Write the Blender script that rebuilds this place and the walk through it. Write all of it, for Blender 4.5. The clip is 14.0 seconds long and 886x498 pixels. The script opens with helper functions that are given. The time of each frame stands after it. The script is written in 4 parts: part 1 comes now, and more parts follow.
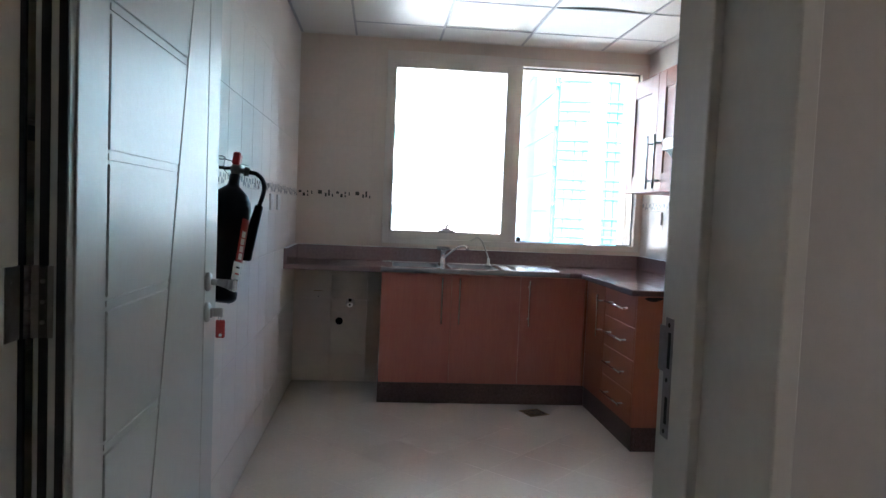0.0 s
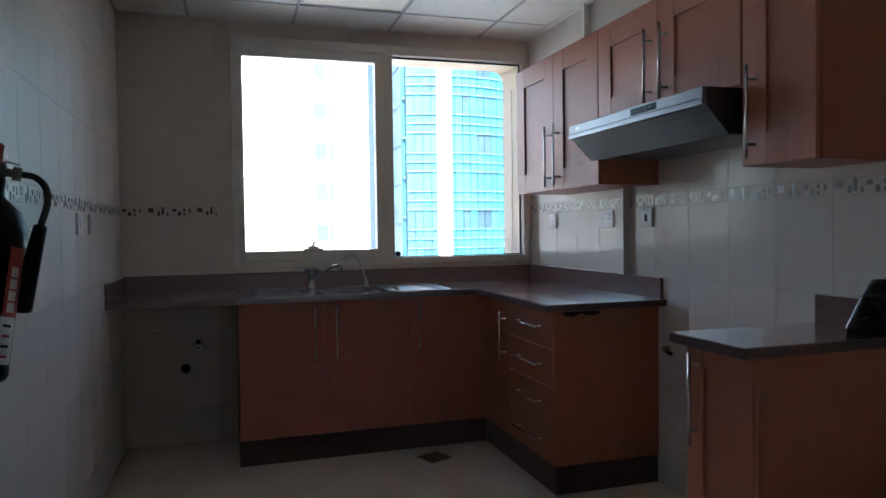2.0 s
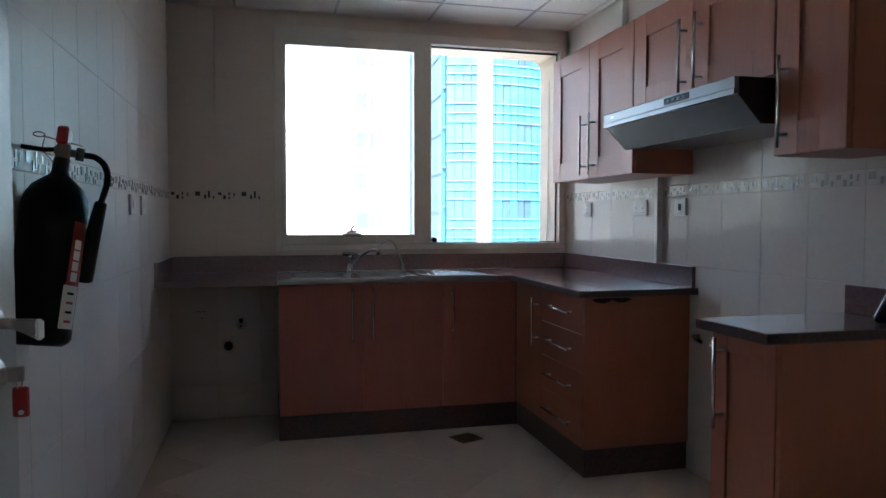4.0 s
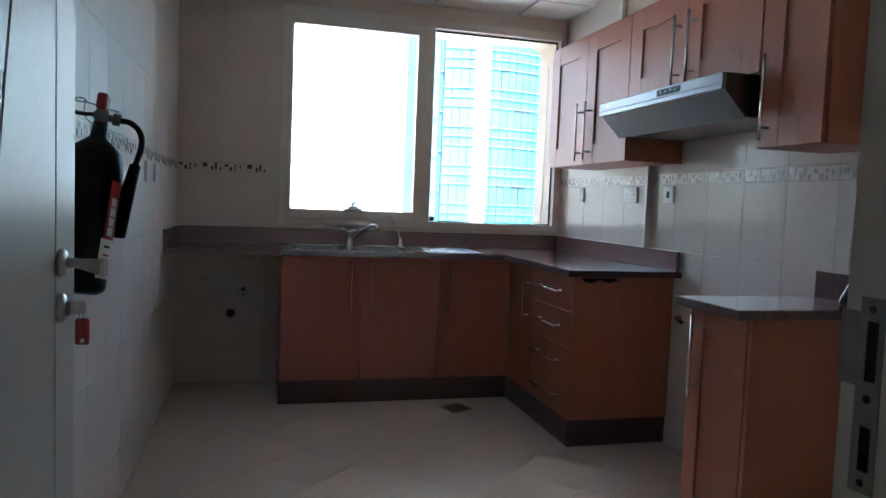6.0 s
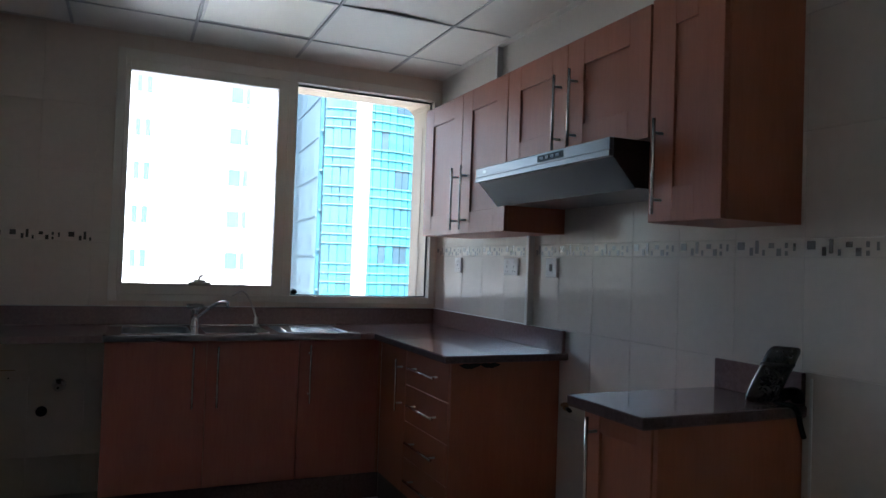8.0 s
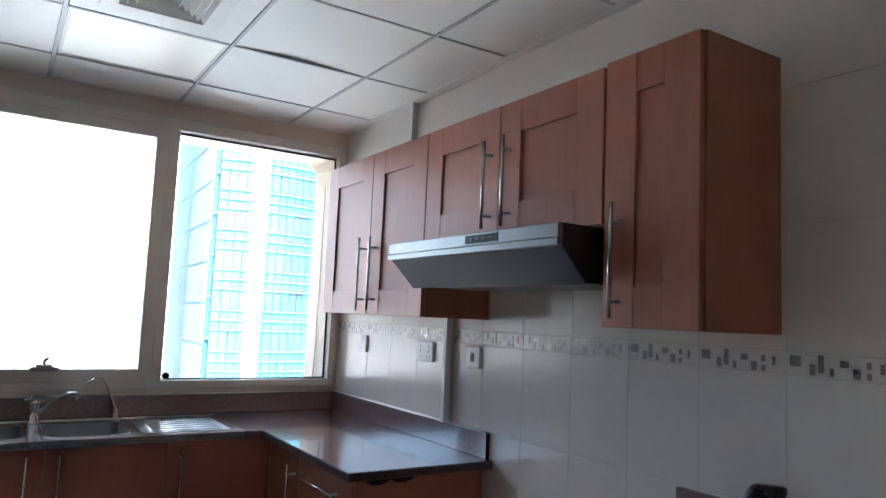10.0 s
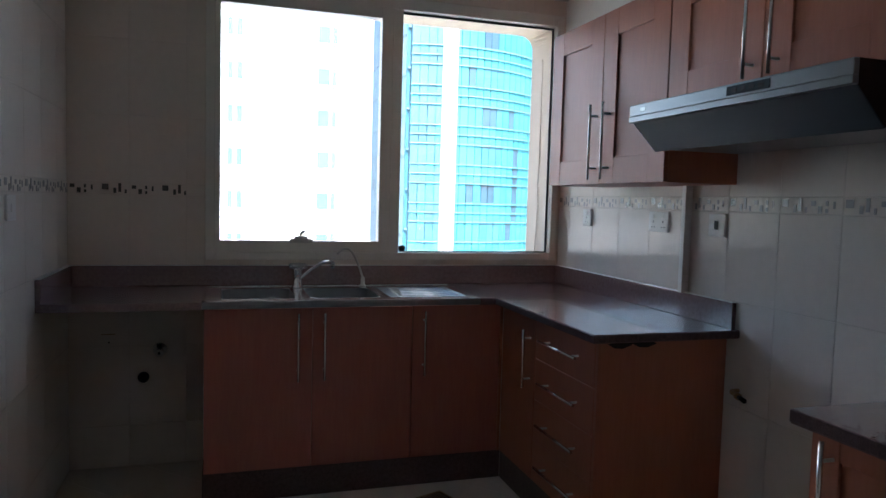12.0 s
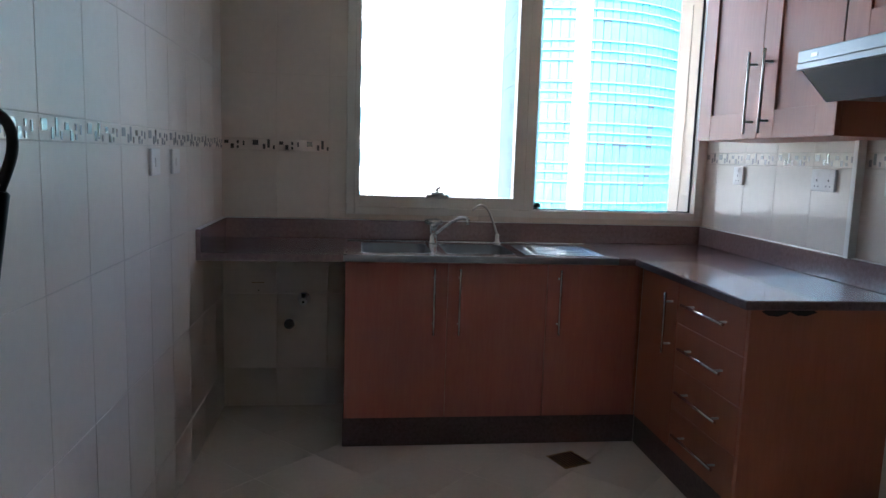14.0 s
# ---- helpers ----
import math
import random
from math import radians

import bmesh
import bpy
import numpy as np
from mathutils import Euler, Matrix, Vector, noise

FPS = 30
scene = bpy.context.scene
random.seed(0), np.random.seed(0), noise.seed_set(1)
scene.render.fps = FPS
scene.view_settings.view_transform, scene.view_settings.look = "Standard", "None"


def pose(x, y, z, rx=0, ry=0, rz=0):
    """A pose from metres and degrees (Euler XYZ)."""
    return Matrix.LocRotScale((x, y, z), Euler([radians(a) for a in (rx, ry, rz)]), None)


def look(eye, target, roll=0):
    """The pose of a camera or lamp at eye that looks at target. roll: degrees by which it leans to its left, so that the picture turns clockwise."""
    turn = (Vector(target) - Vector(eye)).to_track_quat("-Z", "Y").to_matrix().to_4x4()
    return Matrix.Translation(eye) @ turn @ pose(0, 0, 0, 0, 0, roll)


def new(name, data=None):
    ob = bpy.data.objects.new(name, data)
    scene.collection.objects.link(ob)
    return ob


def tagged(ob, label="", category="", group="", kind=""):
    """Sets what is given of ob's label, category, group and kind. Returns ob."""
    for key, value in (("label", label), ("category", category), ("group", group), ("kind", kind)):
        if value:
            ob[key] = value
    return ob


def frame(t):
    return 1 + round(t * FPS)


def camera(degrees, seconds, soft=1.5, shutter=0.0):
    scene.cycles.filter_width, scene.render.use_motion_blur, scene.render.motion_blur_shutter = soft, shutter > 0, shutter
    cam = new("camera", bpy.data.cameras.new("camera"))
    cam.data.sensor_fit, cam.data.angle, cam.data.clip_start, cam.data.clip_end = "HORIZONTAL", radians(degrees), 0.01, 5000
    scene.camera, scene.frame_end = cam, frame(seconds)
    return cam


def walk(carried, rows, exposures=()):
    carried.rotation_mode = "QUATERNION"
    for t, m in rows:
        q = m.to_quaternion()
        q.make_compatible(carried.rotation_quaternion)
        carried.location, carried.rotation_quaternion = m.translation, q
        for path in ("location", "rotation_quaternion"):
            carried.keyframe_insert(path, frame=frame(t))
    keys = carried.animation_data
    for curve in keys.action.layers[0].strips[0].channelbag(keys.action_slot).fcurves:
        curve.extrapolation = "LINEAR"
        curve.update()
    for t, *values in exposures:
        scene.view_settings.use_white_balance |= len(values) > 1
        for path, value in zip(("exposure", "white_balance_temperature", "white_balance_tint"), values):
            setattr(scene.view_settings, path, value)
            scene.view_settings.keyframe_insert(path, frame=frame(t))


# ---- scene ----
cam = camera(64.9, 14.0)
PATH = [
    (0, (-0.095, -0.244, 1.275), (0.088, 1.745, 1.168), 2.4),
    (0.5, (-0.155, -0.043, 1.297), (0.118, 1.936, 1.203), 1.5),
    (1, (-0.123, 0.196, 1.272), (0.123, 2.18, 1.26), -0.2),
    (1.5, (-0.084, 0.386, 1.257), (0.215, 2.364, 1.245), 0.3),
    (2, (-0.122, 0.5, 1.248), (0.472, 2.409, 1.191), -0.8),
    (2.5, (-0.137, 0.541, 1.247), (0.438, 2.455, 1.163), -0.4),
    (3, (-0.103, 0.531, 1.249), (0.412, 2.462, 1.16), -1.1),
    (5.5, (-0.188, 0.248, 1.194), (0.306, 2.183, 1.086), 2.0),
    (6, (-0.199, 0.257, 1.199), (0.312, 2.186, 1.068), 2.3),
    (6.5, (-0.204, 0.291, 1.209), (0.311, 2.221, 1.119), 2.0),
    (7, (-0.198, 0.335, 1.224), (0.318, 2.267, 1.221), 2.0),
    (7.5, (-0.127, 0.477, 1.237), (0.463, 2.388, 1.269), 1.9),
    (8, (0.015, 0.661, 1.28), (0.837, 2.483, 1.329), 2.0),
    (10.5, (0.176, 1.141, 1.462), (1.24, 2.82, 1.68), 2.3),
    (11, (0.14, 1.171, 1.451), (1.021, 2.955, 1.657), 2.3),
    (11.5, (0.081, 1.191, 1.436), (0.819, 3.043, 1.596), 2.1),
    (12, (0.017, 1.19, 1.353), (0.613, 3.094, 1.217), 1.6),
    (12.5, (-0.002, 1.217, 1.323), (0.427, 3.147, 1.02), 1.9),
    (13, (-0.052, 1.23, 1.321), (0.218, 3.191, 1.039), 1.2),
    (13.5, (-0.055, 1.234, 1.325), (0.118, 3.21, 1.073), 1.0),
    (14, (-0.019, 1.229, 1.337), (0.226, 3.197, 1.075), 1.8),
]

EXPOSURES = [(t, e + 0.06, 5520, 18) for t, e in ((0.0, 4.02), (0.5, 3.56), (1.5, 2.77), (3.0, 2.84), (5.5, 3.13), (6.5, 3.4), (7.5, 2.96), (8.0, 2.55), (10.5, 3.48), (11.3, 3.02), (12.2, 2.63), (13.0, 3.36), (14.0, 3.4))]
walk(cam, [(t, look(eye, target, roll)) for t, eye, target, roll in PATH], EXPOSURES)

# ---- daylight ----
world = bpy.data.worlds.new("sky")
scene.world = world
world.use_nodes = True
wn = world.node_tree
wn.nodes.clear()
sky = wn.nodes.new("ShaderNodeTexSky")
sky.sky_type, sky.sun_disc = "NISHITA", False
sky.sun_elevation, sky.sun_rotation = radians(48), radians(200)
sky.dust_density, sky.air_density = 4.0, 1.2
bg = wn.nodes.new("ShaderNodeBackground")
bg.inputs["Strength"].default_value = 0.15
wo = wn.nodes.new("ShaderNodeOutputWorld")
wn.links.new(sky.outputs[0], bg.inputs["Color"])
wn.links.new(bg.outputs[0], wo.inputs["Surface"])

sun_data = bpy.data.lights.new("sun", "SUN")
sun_data.energy, sun_data.angle, sun_data.color = 3.5, radians(0.5), (1.0, 0.96, 0.9)
sun = new("sun", sun_data)
sun.matrix_world = look((0, 0, 0), (0.23, 0.63, -0.74))


# ---- materials ----
def material(name, color, rough=0.5, metal=0.0, vary=0.12, scale=6.0, fine=80.0, bump=0.02, spec=0.5, stretch=(1, 1, 1), second=None, per_object=0.0):
    """A surface with stains at one scale, grain at another, and a fine relief."""
    m = bpy.data.materials.new(name)
    m.use_nodes = True
    nt = m.node_tree
    b = nt.nodes["Principled BSDF"]
    b.inputs["Metallic"].default_value = metal
    b.inputs["Specular IOR Level"].default_value = spec
    co = nt.nodes.new("ShaderNodeTexCoord")
    geo = nt.nodes.new("ShaderNodeNewGeometry")
    mp = nt.nodes.new("ShaderNodeMapping")
    mp.inputs["Scale"].default_value = stretch
    nt.links.new(geo.outputs["Position"], mp.inputs["Vector"])
    big = nt.nodes.new("ShaderNodeTexNoise")
    big.inputs["Scale"].default_value, big.inputs["Detail"].default_value = scale, 4.0
    small = nt.nodes.new("ShaderNodeTexNoise")
    small.inputs["Scale"].default_value, small.inputs["Detail"].default_value = fine, 3.0
    for n in (big, small):
        nt.links.new(mp.outputs[0], n.inputs["Vector"])
    add = nt.nodes.new("ShaderNodeMath")
    add.operation = "ADD"
    nt.links.new(big.outputs[0], add.inputs[0])
    nt.links.new(small.outputs[0], add.inputs[1])
    last = add.outputs[0]
    if per_object:
        info = nt.nodes.new("ShaderNodeObjectInfo")
        mad = nt.nodes.new("ShaderNodeMath")
        mad.operation = "MULTIPLY_ADD"
        mad.inputs[1].default_value = per_object
        nt.links.new(info.outputs["Random"], mad.inputs[0])
        nt.links.new(last, mad.inputs[2])
        last = mad.outputs[0]
    ramp = nt.nodes.new("ShaderNodeMapRange")
    ramp.inputs["From Min"].default_value, ramp.inputs["From Max"].default_value = 0.6, 1.4
    nt.links.new(last, ramp.inputs["Value"])
    mix = nt.nodes.new("ShaderNodeMix")
    mix.data_type = "RGBA"
    c2 = second or tuple(min(1.0, c * (1 + vary)) for c in color)
    c1 = tuple(c * (1 - vary) for c in color) if not second else color
    mix.inputs[6].default_value, mix.inputs[7].default_value = (*c1, 1), (*c2, 1)
    nt.links.new(ramp.outputs[0], mix.inputs[0])
    nt.links.new(mix.outputs[2], b.inputs["Base Color"])
    rr = nt.nodes.new("ShaderNodeMapRange")
    rr.inputs["To Min"].default_value, rr.inputs["To Max"].default_value = max(0.02, rough * 0.9), min(1.0, rough * 1.1)
    nt.links.new(big.outputs[0], rr.inputs["Value"])
    nt.links.new(rr.outputs[0], b.inputs["Roughness"])
    if bump:
        bp = nt.nodes.new("ShaderNodeBump")
        bp.inputs["Strength"].default_value, bp.inputs["Distance"].default_value = bump * 10, 0.001
        nt.links.new(add.outputs[0], bp.inputs["Height"])
        nt.links.new(bp.outputs[0], b.inputs["Normal"])
    return m


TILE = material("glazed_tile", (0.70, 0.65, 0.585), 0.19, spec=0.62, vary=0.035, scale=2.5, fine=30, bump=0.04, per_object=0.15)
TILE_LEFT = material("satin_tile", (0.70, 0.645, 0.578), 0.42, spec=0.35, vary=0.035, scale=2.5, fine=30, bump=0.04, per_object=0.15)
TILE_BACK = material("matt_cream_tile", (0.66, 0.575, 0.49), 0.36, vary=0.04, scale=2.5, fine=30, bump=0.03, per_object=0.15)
GROUT = material("grout", (0.58, 0.55, 0.50), 0.9, vary=0.15, scale=9)
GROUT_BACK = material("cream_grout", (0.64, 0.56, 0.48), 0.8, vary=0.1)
FLOOR_TILE = material("floor_tile", (0.69, 0.61, 0.53), 0.2, vary=0.05, scale=3, fine=45, bump=0, spec=0.6)
FLOOR_GROUT = material("floor_grout", (0.38, 0.33, 0.27), 0.9, vary=0.2)
# toned down and warmed to stand in for the hall's dimmer, warmer light
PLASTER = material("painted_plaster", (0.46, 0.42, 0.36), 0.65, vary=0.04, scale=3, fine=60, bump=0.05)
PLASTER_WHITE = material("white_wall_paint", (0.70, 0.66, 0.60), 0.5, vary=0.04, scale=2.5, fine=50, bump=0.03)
FRAME_PAINT = material("door_frame_paint", (0.55, 0.515, 0.44), 0.4, vary=0.05, scale=4, fine=50, bump=0.03)
DOOR_PAINT = material("door_paint", (0.475, 0.467, 0.42), 0.36, vary=0.03, scale=3, fine=40, bump=0.04)
CEIL = material("ceiling_panel", (0.73, 0.715, 0.665), 0.5, vary=0.04, scale=3, fine=120, bump=0.03)
CEIL_BAR = material("ceiling_bar", (0.42, 0.42, 0.42), 0.5, vary=0.08)
WOOD = material("cherry_laminate", (0.36, 0.116, 0.062), 0.42, vary=0.2, scale=3, fine=24, bump=0.004, stretch=(4, 4, 0.4), second=(0.425, 0.146, 0.081), spec=0.55)
WOOD_RED = material("red_cherry_laminate", (0.375, 0.108, 0.085), 0.4, vary=0.2, scale=3, fine=24, bump=0.004, stretch=(4, 4, 0.4), second=(0.43, 0.143, 0.104), spec=0.6)
HANDLE = material("satin_bar_steel", (0.56, 0.55, 0.54), 0.2, metal=1.0, vary=0.04, bump=0.0)
GRANITE = material("brown_granite", (0.15, 0.09, 0.086), 0.15, spec=0.9, vary=0.4, scale=60, fine=260, bump=0.0, second=(0.28, 0.19, 0.178))
coat = GRANITE.node_tree.nodes["Principled BSDF"].inputs
coat["Coat Weight"].default_value, coat["Coat Roughness"].default_value, coat["Coat IOR"].default_value = 0.4, 0.05, 1.5
PLINTH = material("dark_granite", (0.05, 0.028, 0.03), 0.36, spec=0.3, scale=60, fine=220, bump=0.02, second=(0.15, 0.10, 0.09))
STEEL = material("brushed_steel", (0.76, 0.76, 0.77), 0.15, metal=1.0, vary=0.03, scale=2, fine=300, bump=0.0, stretch=(3, 0.2, 3))
# darker copy of the sink steel, with the shade of bowls and edge in it
STEEL_SHADED = material("shaded_steel", (0.22, 0.23, 0.24), 0.33, metal=1.0, vary=0.04, scale=3, fine=300, bump=0.0)
# sink steel darkened to paint the dim reflections between the drainer ridges
DRAINER_DIM = material("dimmed_drainer_steel", (0.13, 0.135, 0.14), 0.5, metal=1.0, vary=0.06, scale=3, fine=200, bump=0.0)
CHROME = material("chrome", (0.75, 0.76, 0.78), 0.1, metal=1.0, vary=0.03, bump=0)
NICKEL = material("satin_nickel", (0.52, 0.50, 0.47), 0.33, metal=1.0, vary=0.06, bump=0.01)
BLACK = material("black_paint", (0.006, 0.006, 0.007), 0.36, spec=0.13, vary=0.3, bump=0.02)
RUBBER = material("black_rubber", (0.012, 0.012, 0.012), 0.7, vary=0.3, bump=0.03)
LEATHER = material("black_leather", (0.012, 0.012, 0.016), 0.24, spec=0.5, vary=0.4, scale=12, fine=160, bump=0.08)
RED = material("red_plastic", (0.42, 0.028, 0.026), 0.35, vary=0.12)
WHITE_PL = material("white_plastic", (0.74, 0.74, 0.71), 0.33, vary=0.03, bump=0.01)
WINDOW_PAINT = material("window_frame_white", (0.68, 0.64, 0.575), 0.4, vary=0.04, scale=5)
VALVE = material("dull_valve_metal", (0.19, 0.18, 0.16), 0.42, metal=1.0, vary=0.15, scale=30)
DULL = material("dull_steel", (0.27, 0.25, 0.235), 0.45, metal=1.0, vary=0.15, scale=20)
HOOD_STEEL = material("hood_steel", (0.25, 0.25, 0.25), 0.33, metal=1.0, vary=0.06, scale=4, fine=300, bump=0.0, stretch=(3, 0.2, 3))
BRASS = material("old_brass", (0.34, 0.22, 0.11), 0.45, metal=1.0, vary=0.25, scale=30)
# dark brown holds the wood reflection of the hood's steel sides; also colours switches
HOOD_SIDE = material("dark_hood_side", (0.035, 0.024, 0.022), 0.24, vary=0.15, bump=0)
FILTER = material("hood_filter", (0.032, 0.044, 0.054), 0.4, spec=0.25, metal=0.0, vary=0.05, scale=3, fine=300, bump=0.0)
# near-black that paints the shade inside holes and gaps; also used on screws
DARK = material("dark_void", (0.01, 0.01, 0.01), 0.8, vary=0.2)
# mirror chips of the window wall, with the dark hall's reflection as their colour
CHIP_DARK_REFLECTION = material("chip_dark_reflection", (0.085, 0.082, 0.075), 0.15, vary=0.3)
MIRROR_CHIP = material("silver_chip", (0.25, 0.25, 0.245), 0.28, metal=0.9, vary=0.05, bump=0)
CREAM_WALL = material("cream_render", (0.56, 0.46, 0.36), 0.8, vary=0.08, scale=3)
TOWER_WHITE = material("tower_white", (0.80, 0.80, 0.78), 0.7, vary=0.05, scale=0.4, fine=3, bump=0)
TOWER_GLASS = material("tower_glass", (0.022, 0.14, 0.162), 0.6, scale=0.35, fine=2, bump=0, per_object=0.45, second=(0.048, 0.23, 0.257))
TOWER_GREY = material("tower_grey_glass", (0.018, 0.036, 0.052), 0.5, second=(0.042, 0.085, 0.11), vary=0.3, scale=0.5, fine=2, bump=0, per_object=0.5)
# window tone drawn close to the wall's, so distance haze sits in the colour
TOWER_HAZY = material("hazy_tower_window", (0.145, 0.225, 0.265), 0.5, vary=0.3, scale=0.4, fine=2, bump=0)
TOWER_WINDOW = material("pale_tower_window", (0.065, 0.15, 0.175), 0.5, vary=0.3, scale=0.3, fine=2, bump=0)
TOWER_BAND = material("tower_pale_rail", (0.15, 0.37, 0.41), 0.6, vary=0.15, scale=0.3, fine=2, bump=0)
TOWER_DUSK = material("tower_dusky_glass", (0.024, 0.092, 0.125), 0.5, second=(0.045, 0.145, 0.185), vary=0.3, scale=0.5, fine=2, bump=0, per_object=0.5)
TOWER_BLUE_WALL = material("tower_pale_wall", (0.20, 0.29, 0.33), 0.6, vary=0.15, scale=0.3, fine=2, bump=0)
GROUND = material("sandy_ground", (0.34, 0.31, 0.26), 0.9, vary=0.2, scale=0.05, fine=1, bump=0)
ASPH = material("asphalt", (0.06, 0.06, 0.06), 0.9, vary=0.2, scale=0.2, fine=4, bump=0)
SCORCH = material("scorched_wood", (0.012, 0.008, 0.007), 0.8, vary=0.4, scale=40)


def glass_material(name, tint):
    m = bpy.data.materials.new(name)
    m.use_nodes = True
    nt = m.node_tree
    nt.nodes.clear()
    out = nt.nodes.new("ShaderNodeOutputMaterial")
    tr = nt.nodes.new("ShaderNodeBsdfTransparent")
    tr.inputs[0].default_value = (*tint, 1)
    gl = nt.nodes.new("ShaderNodeBsdfGlossy")
    gl.inputs["Roughness"].default_value = 0.02
    fr = nt.nodes.new("ShaderNodeFresnel")
    fr.inputs["IOR"].default_value = 1.45
    mx = nt.nodes.new("ShaderNodeMixShader")
    nt.links.new(fr.outputs[0], mx.inputs[0])
    nt.links.new(tr.outputs[0], mx.inputs[1])
    nt.links.new(gl.outputs[0], mx.inputs[2])
    nt.links.new(mx.outputs[0], out.inputs[0])
    return m


GLASS = glass_material("window_glass", (0.93, 0.97, 0.96))
# warm tint for the added hall panes, so their daylight is less blue
WARM_FILL_GLASS = glass_material("warm_fill_glass", (1.0, 0.96, 0.90))
DIFFUSER = material("light_diffuser", (0.95, 0.93, 0.82), 0.45, vary=0.02, bump=0.03, fine=200)


# ---- mesh helpers ----
def box(bm, x0, x1, y0, y1, z0, z1, bevel=0.0, seg=1):
    """Adds a box; bevel rounds its edges."""
    vs = [bm.verts.new((x, y, z)) for z in (z0, z1) for y in (y0, y1) for x in (x0, x1)]
    quads = ((0, 2, 3, 1), (4, 5, 7, 6), (0, 1, 5, 4), (2, 6, 7, 3), (0, 4, 6, 2), (1, 3, 7, 5))
    fs = [bm.faces.new([vs[i] for i in q]) for q in quads]
    if bevel:
        es = list({e for f in fs for e in f.edges})
        bmesh.ops.bevel(bm, geom=es, offset=bevel, segments=seg, affect="EDGES", clamp_overlap=True)
    return vs


def prism(bm, outline, axis, a, b, bevel=0.0):
    """Extrudes an outline of 2D points along an axis from a to b."""
    def p3(u, v, w):
        return {"x": (w, u, v), "y": (u, w, v), "z": (u, v, w)}[axis]
    lo = [bm.verts.new(p3(u, v, a)) for u, v in outline]
    hi = [bm.verts.new(p3(u, v, b)) for u, v in outline]
    n = len(outline)
    fs = [bm.faces.new(lo), bm.faces.new(hi[::-1])]
    for i in range(n):
        fs.append(bm.faces.new((lo[i], hi[i], hi[(i + 1) % n], lo[(i + 1) % n])))
    bmesh.ops.recalc_face_normals(bm, faces=fs)
    if bevel:
        bmesh.ops.bevel(bm, geom=list({e for f in fs for e in f.edges}), offset=bevel, segments=2, affect="EDGES", clamp_overlap=True)


def tube(bm, pts, r, n=10, caps=True, radii=None):
    """A round tube along points."""
    pts = [Vector(p) for p in pts]
    rings = []
    side = None
    for i, p in enumerate(pts):
        d = (pts[min(i + 1, len(pts) - 1)] - pts[max(i - 1, 0)]).normalized()
        if side is None:
            side = d.orthogonal().normalized()
        side = (side - d * side.dot(d)).normalized()
        up = d.cross(side)
        rad = radii[i] if radii else r
        rings.append([bm.verts.new(p + rad * (math.cos(2 * math.pi * k / n) * side + math.sin(2 * math.pi * k / n) * up)) for k in range(n)])
    for a, b in zip(rings, rings[1:]):
        for k in range(n):
            f = bm.faces.new((a[k], a[(k + 1) % n], b[(k + 1) % n], b[k]))
            f.smooth = True
    if caps:
        bm.faces.new(rings[0][::-1])
        bm.faces.new(rings[-1])


def lathe(bm, profile, centre, n=24, axis="z"):
    """Turns a profile of (radius, height) round an axis."""
    cx, cy, cz = centre
    rings = []
    for r, h in profile:
        ring = []
        for k in range(n):
            a = 2 * math.pi * k / n
            u, v = r * math.cos(a), r * math.sin(a)
            ring.append(bm.verts.new({"z": (cx + u, cy + v, cz + h), "x": (cx + h, cy + u, cz + v), "y": (cx + u, cy + h, cz + v)}[axis]))
        rings.append(ring)
    for a, b in zip(rings, rings[1:]):
        for k in range(n):
            f = bm.faces.new((a[k], a[(k + 1) % n], b[(k + 1) % n], b[k]))
            f.smooth = True
    bm.faces.new(rings[0][::-1])
    bm.faces.new(rings[-1])
    bmesh.ops.recalc_face_normals(bm, faces=bm.faces[:])


def arc(cx, cy, r, a0, a1, n=8):
    return [(cx + r * math.cos(radians(a0 + (a1 - a0) * i / n)), cy + r * math.sin(radians(a0 + (a1 - a0) * i / n))) for i in range(n + 1)]


def smooth_path(pts, n=6):
    """Catmull-Rom points through pts."""
    out = []
    p = [Vector(q) for q in pts]
    p = [2 * p[0] - p[1]] + p + [2 * p[-1] - p[-2]]
    for i in range(1, len(p) - 2):
        for k in range(n):
            t = k / n
            a, b, c, d = p[i - 1], p[i], p[i + 1], p[i + 2]
            out.append(0.5 * (2 * b + (c - a) * t + (2 * a - 5 * b + 4 * c - d) * t * t + (3 * b - a - 3 * c + d) * t ** 3))
    out.append(p[-2])
    return out


def part(name, bm, mat, parent=None, label="", kind=""):
    """Links a bmesh as one mesh object, under a thing or a part."""
    me = bpy.data.meshes.new(name)
    bm.to_mesh(me)
    bm.free()
    me.materials.append(mat)
    ob = new(name, me)
    if parent:
        ob.parent = parent
        ob.matrix_parent_inverse = parent_matrix(parent).inverted()
    return tagged(ob, label=label, kind=kind)


def parent_matrix(ob):
    """Parts stand in world places, so only a top-level thing has a matrix of its own."""
    return Matrix() if ob.parent else ob.matrix_basis.copy()


def boxes(*args, bevel=0.0):
    bm = bmesh.new()
    for a in args:
        box(bm, *a, bevel=bevel)
    return bm


def thing(name, at, label, category, group="", kind=""):
    e = new(name)
    e.location = at
    return tagged(e, label, category, group, kind)


def structure(name, mat, *args, label="", category="", bevel=0.0):
    o = part(name, boxes(*args, bevel=bevel), mat)
    return tagged(o, label, category or name.split("_")[0], kind="structure")


# ---- the room: plan ----
XL, XR, YD, YW, ZC = -0.70, 1.87, 0.80, 4.87, 2.51
DL, DR = -0.605, 0.35          # door opening
YH = 0.491                     # hall face of the door wall
WX0, WX1, WZ0, WZ1 = -0.08, 1.85, 1.03, 2.42   # window opening

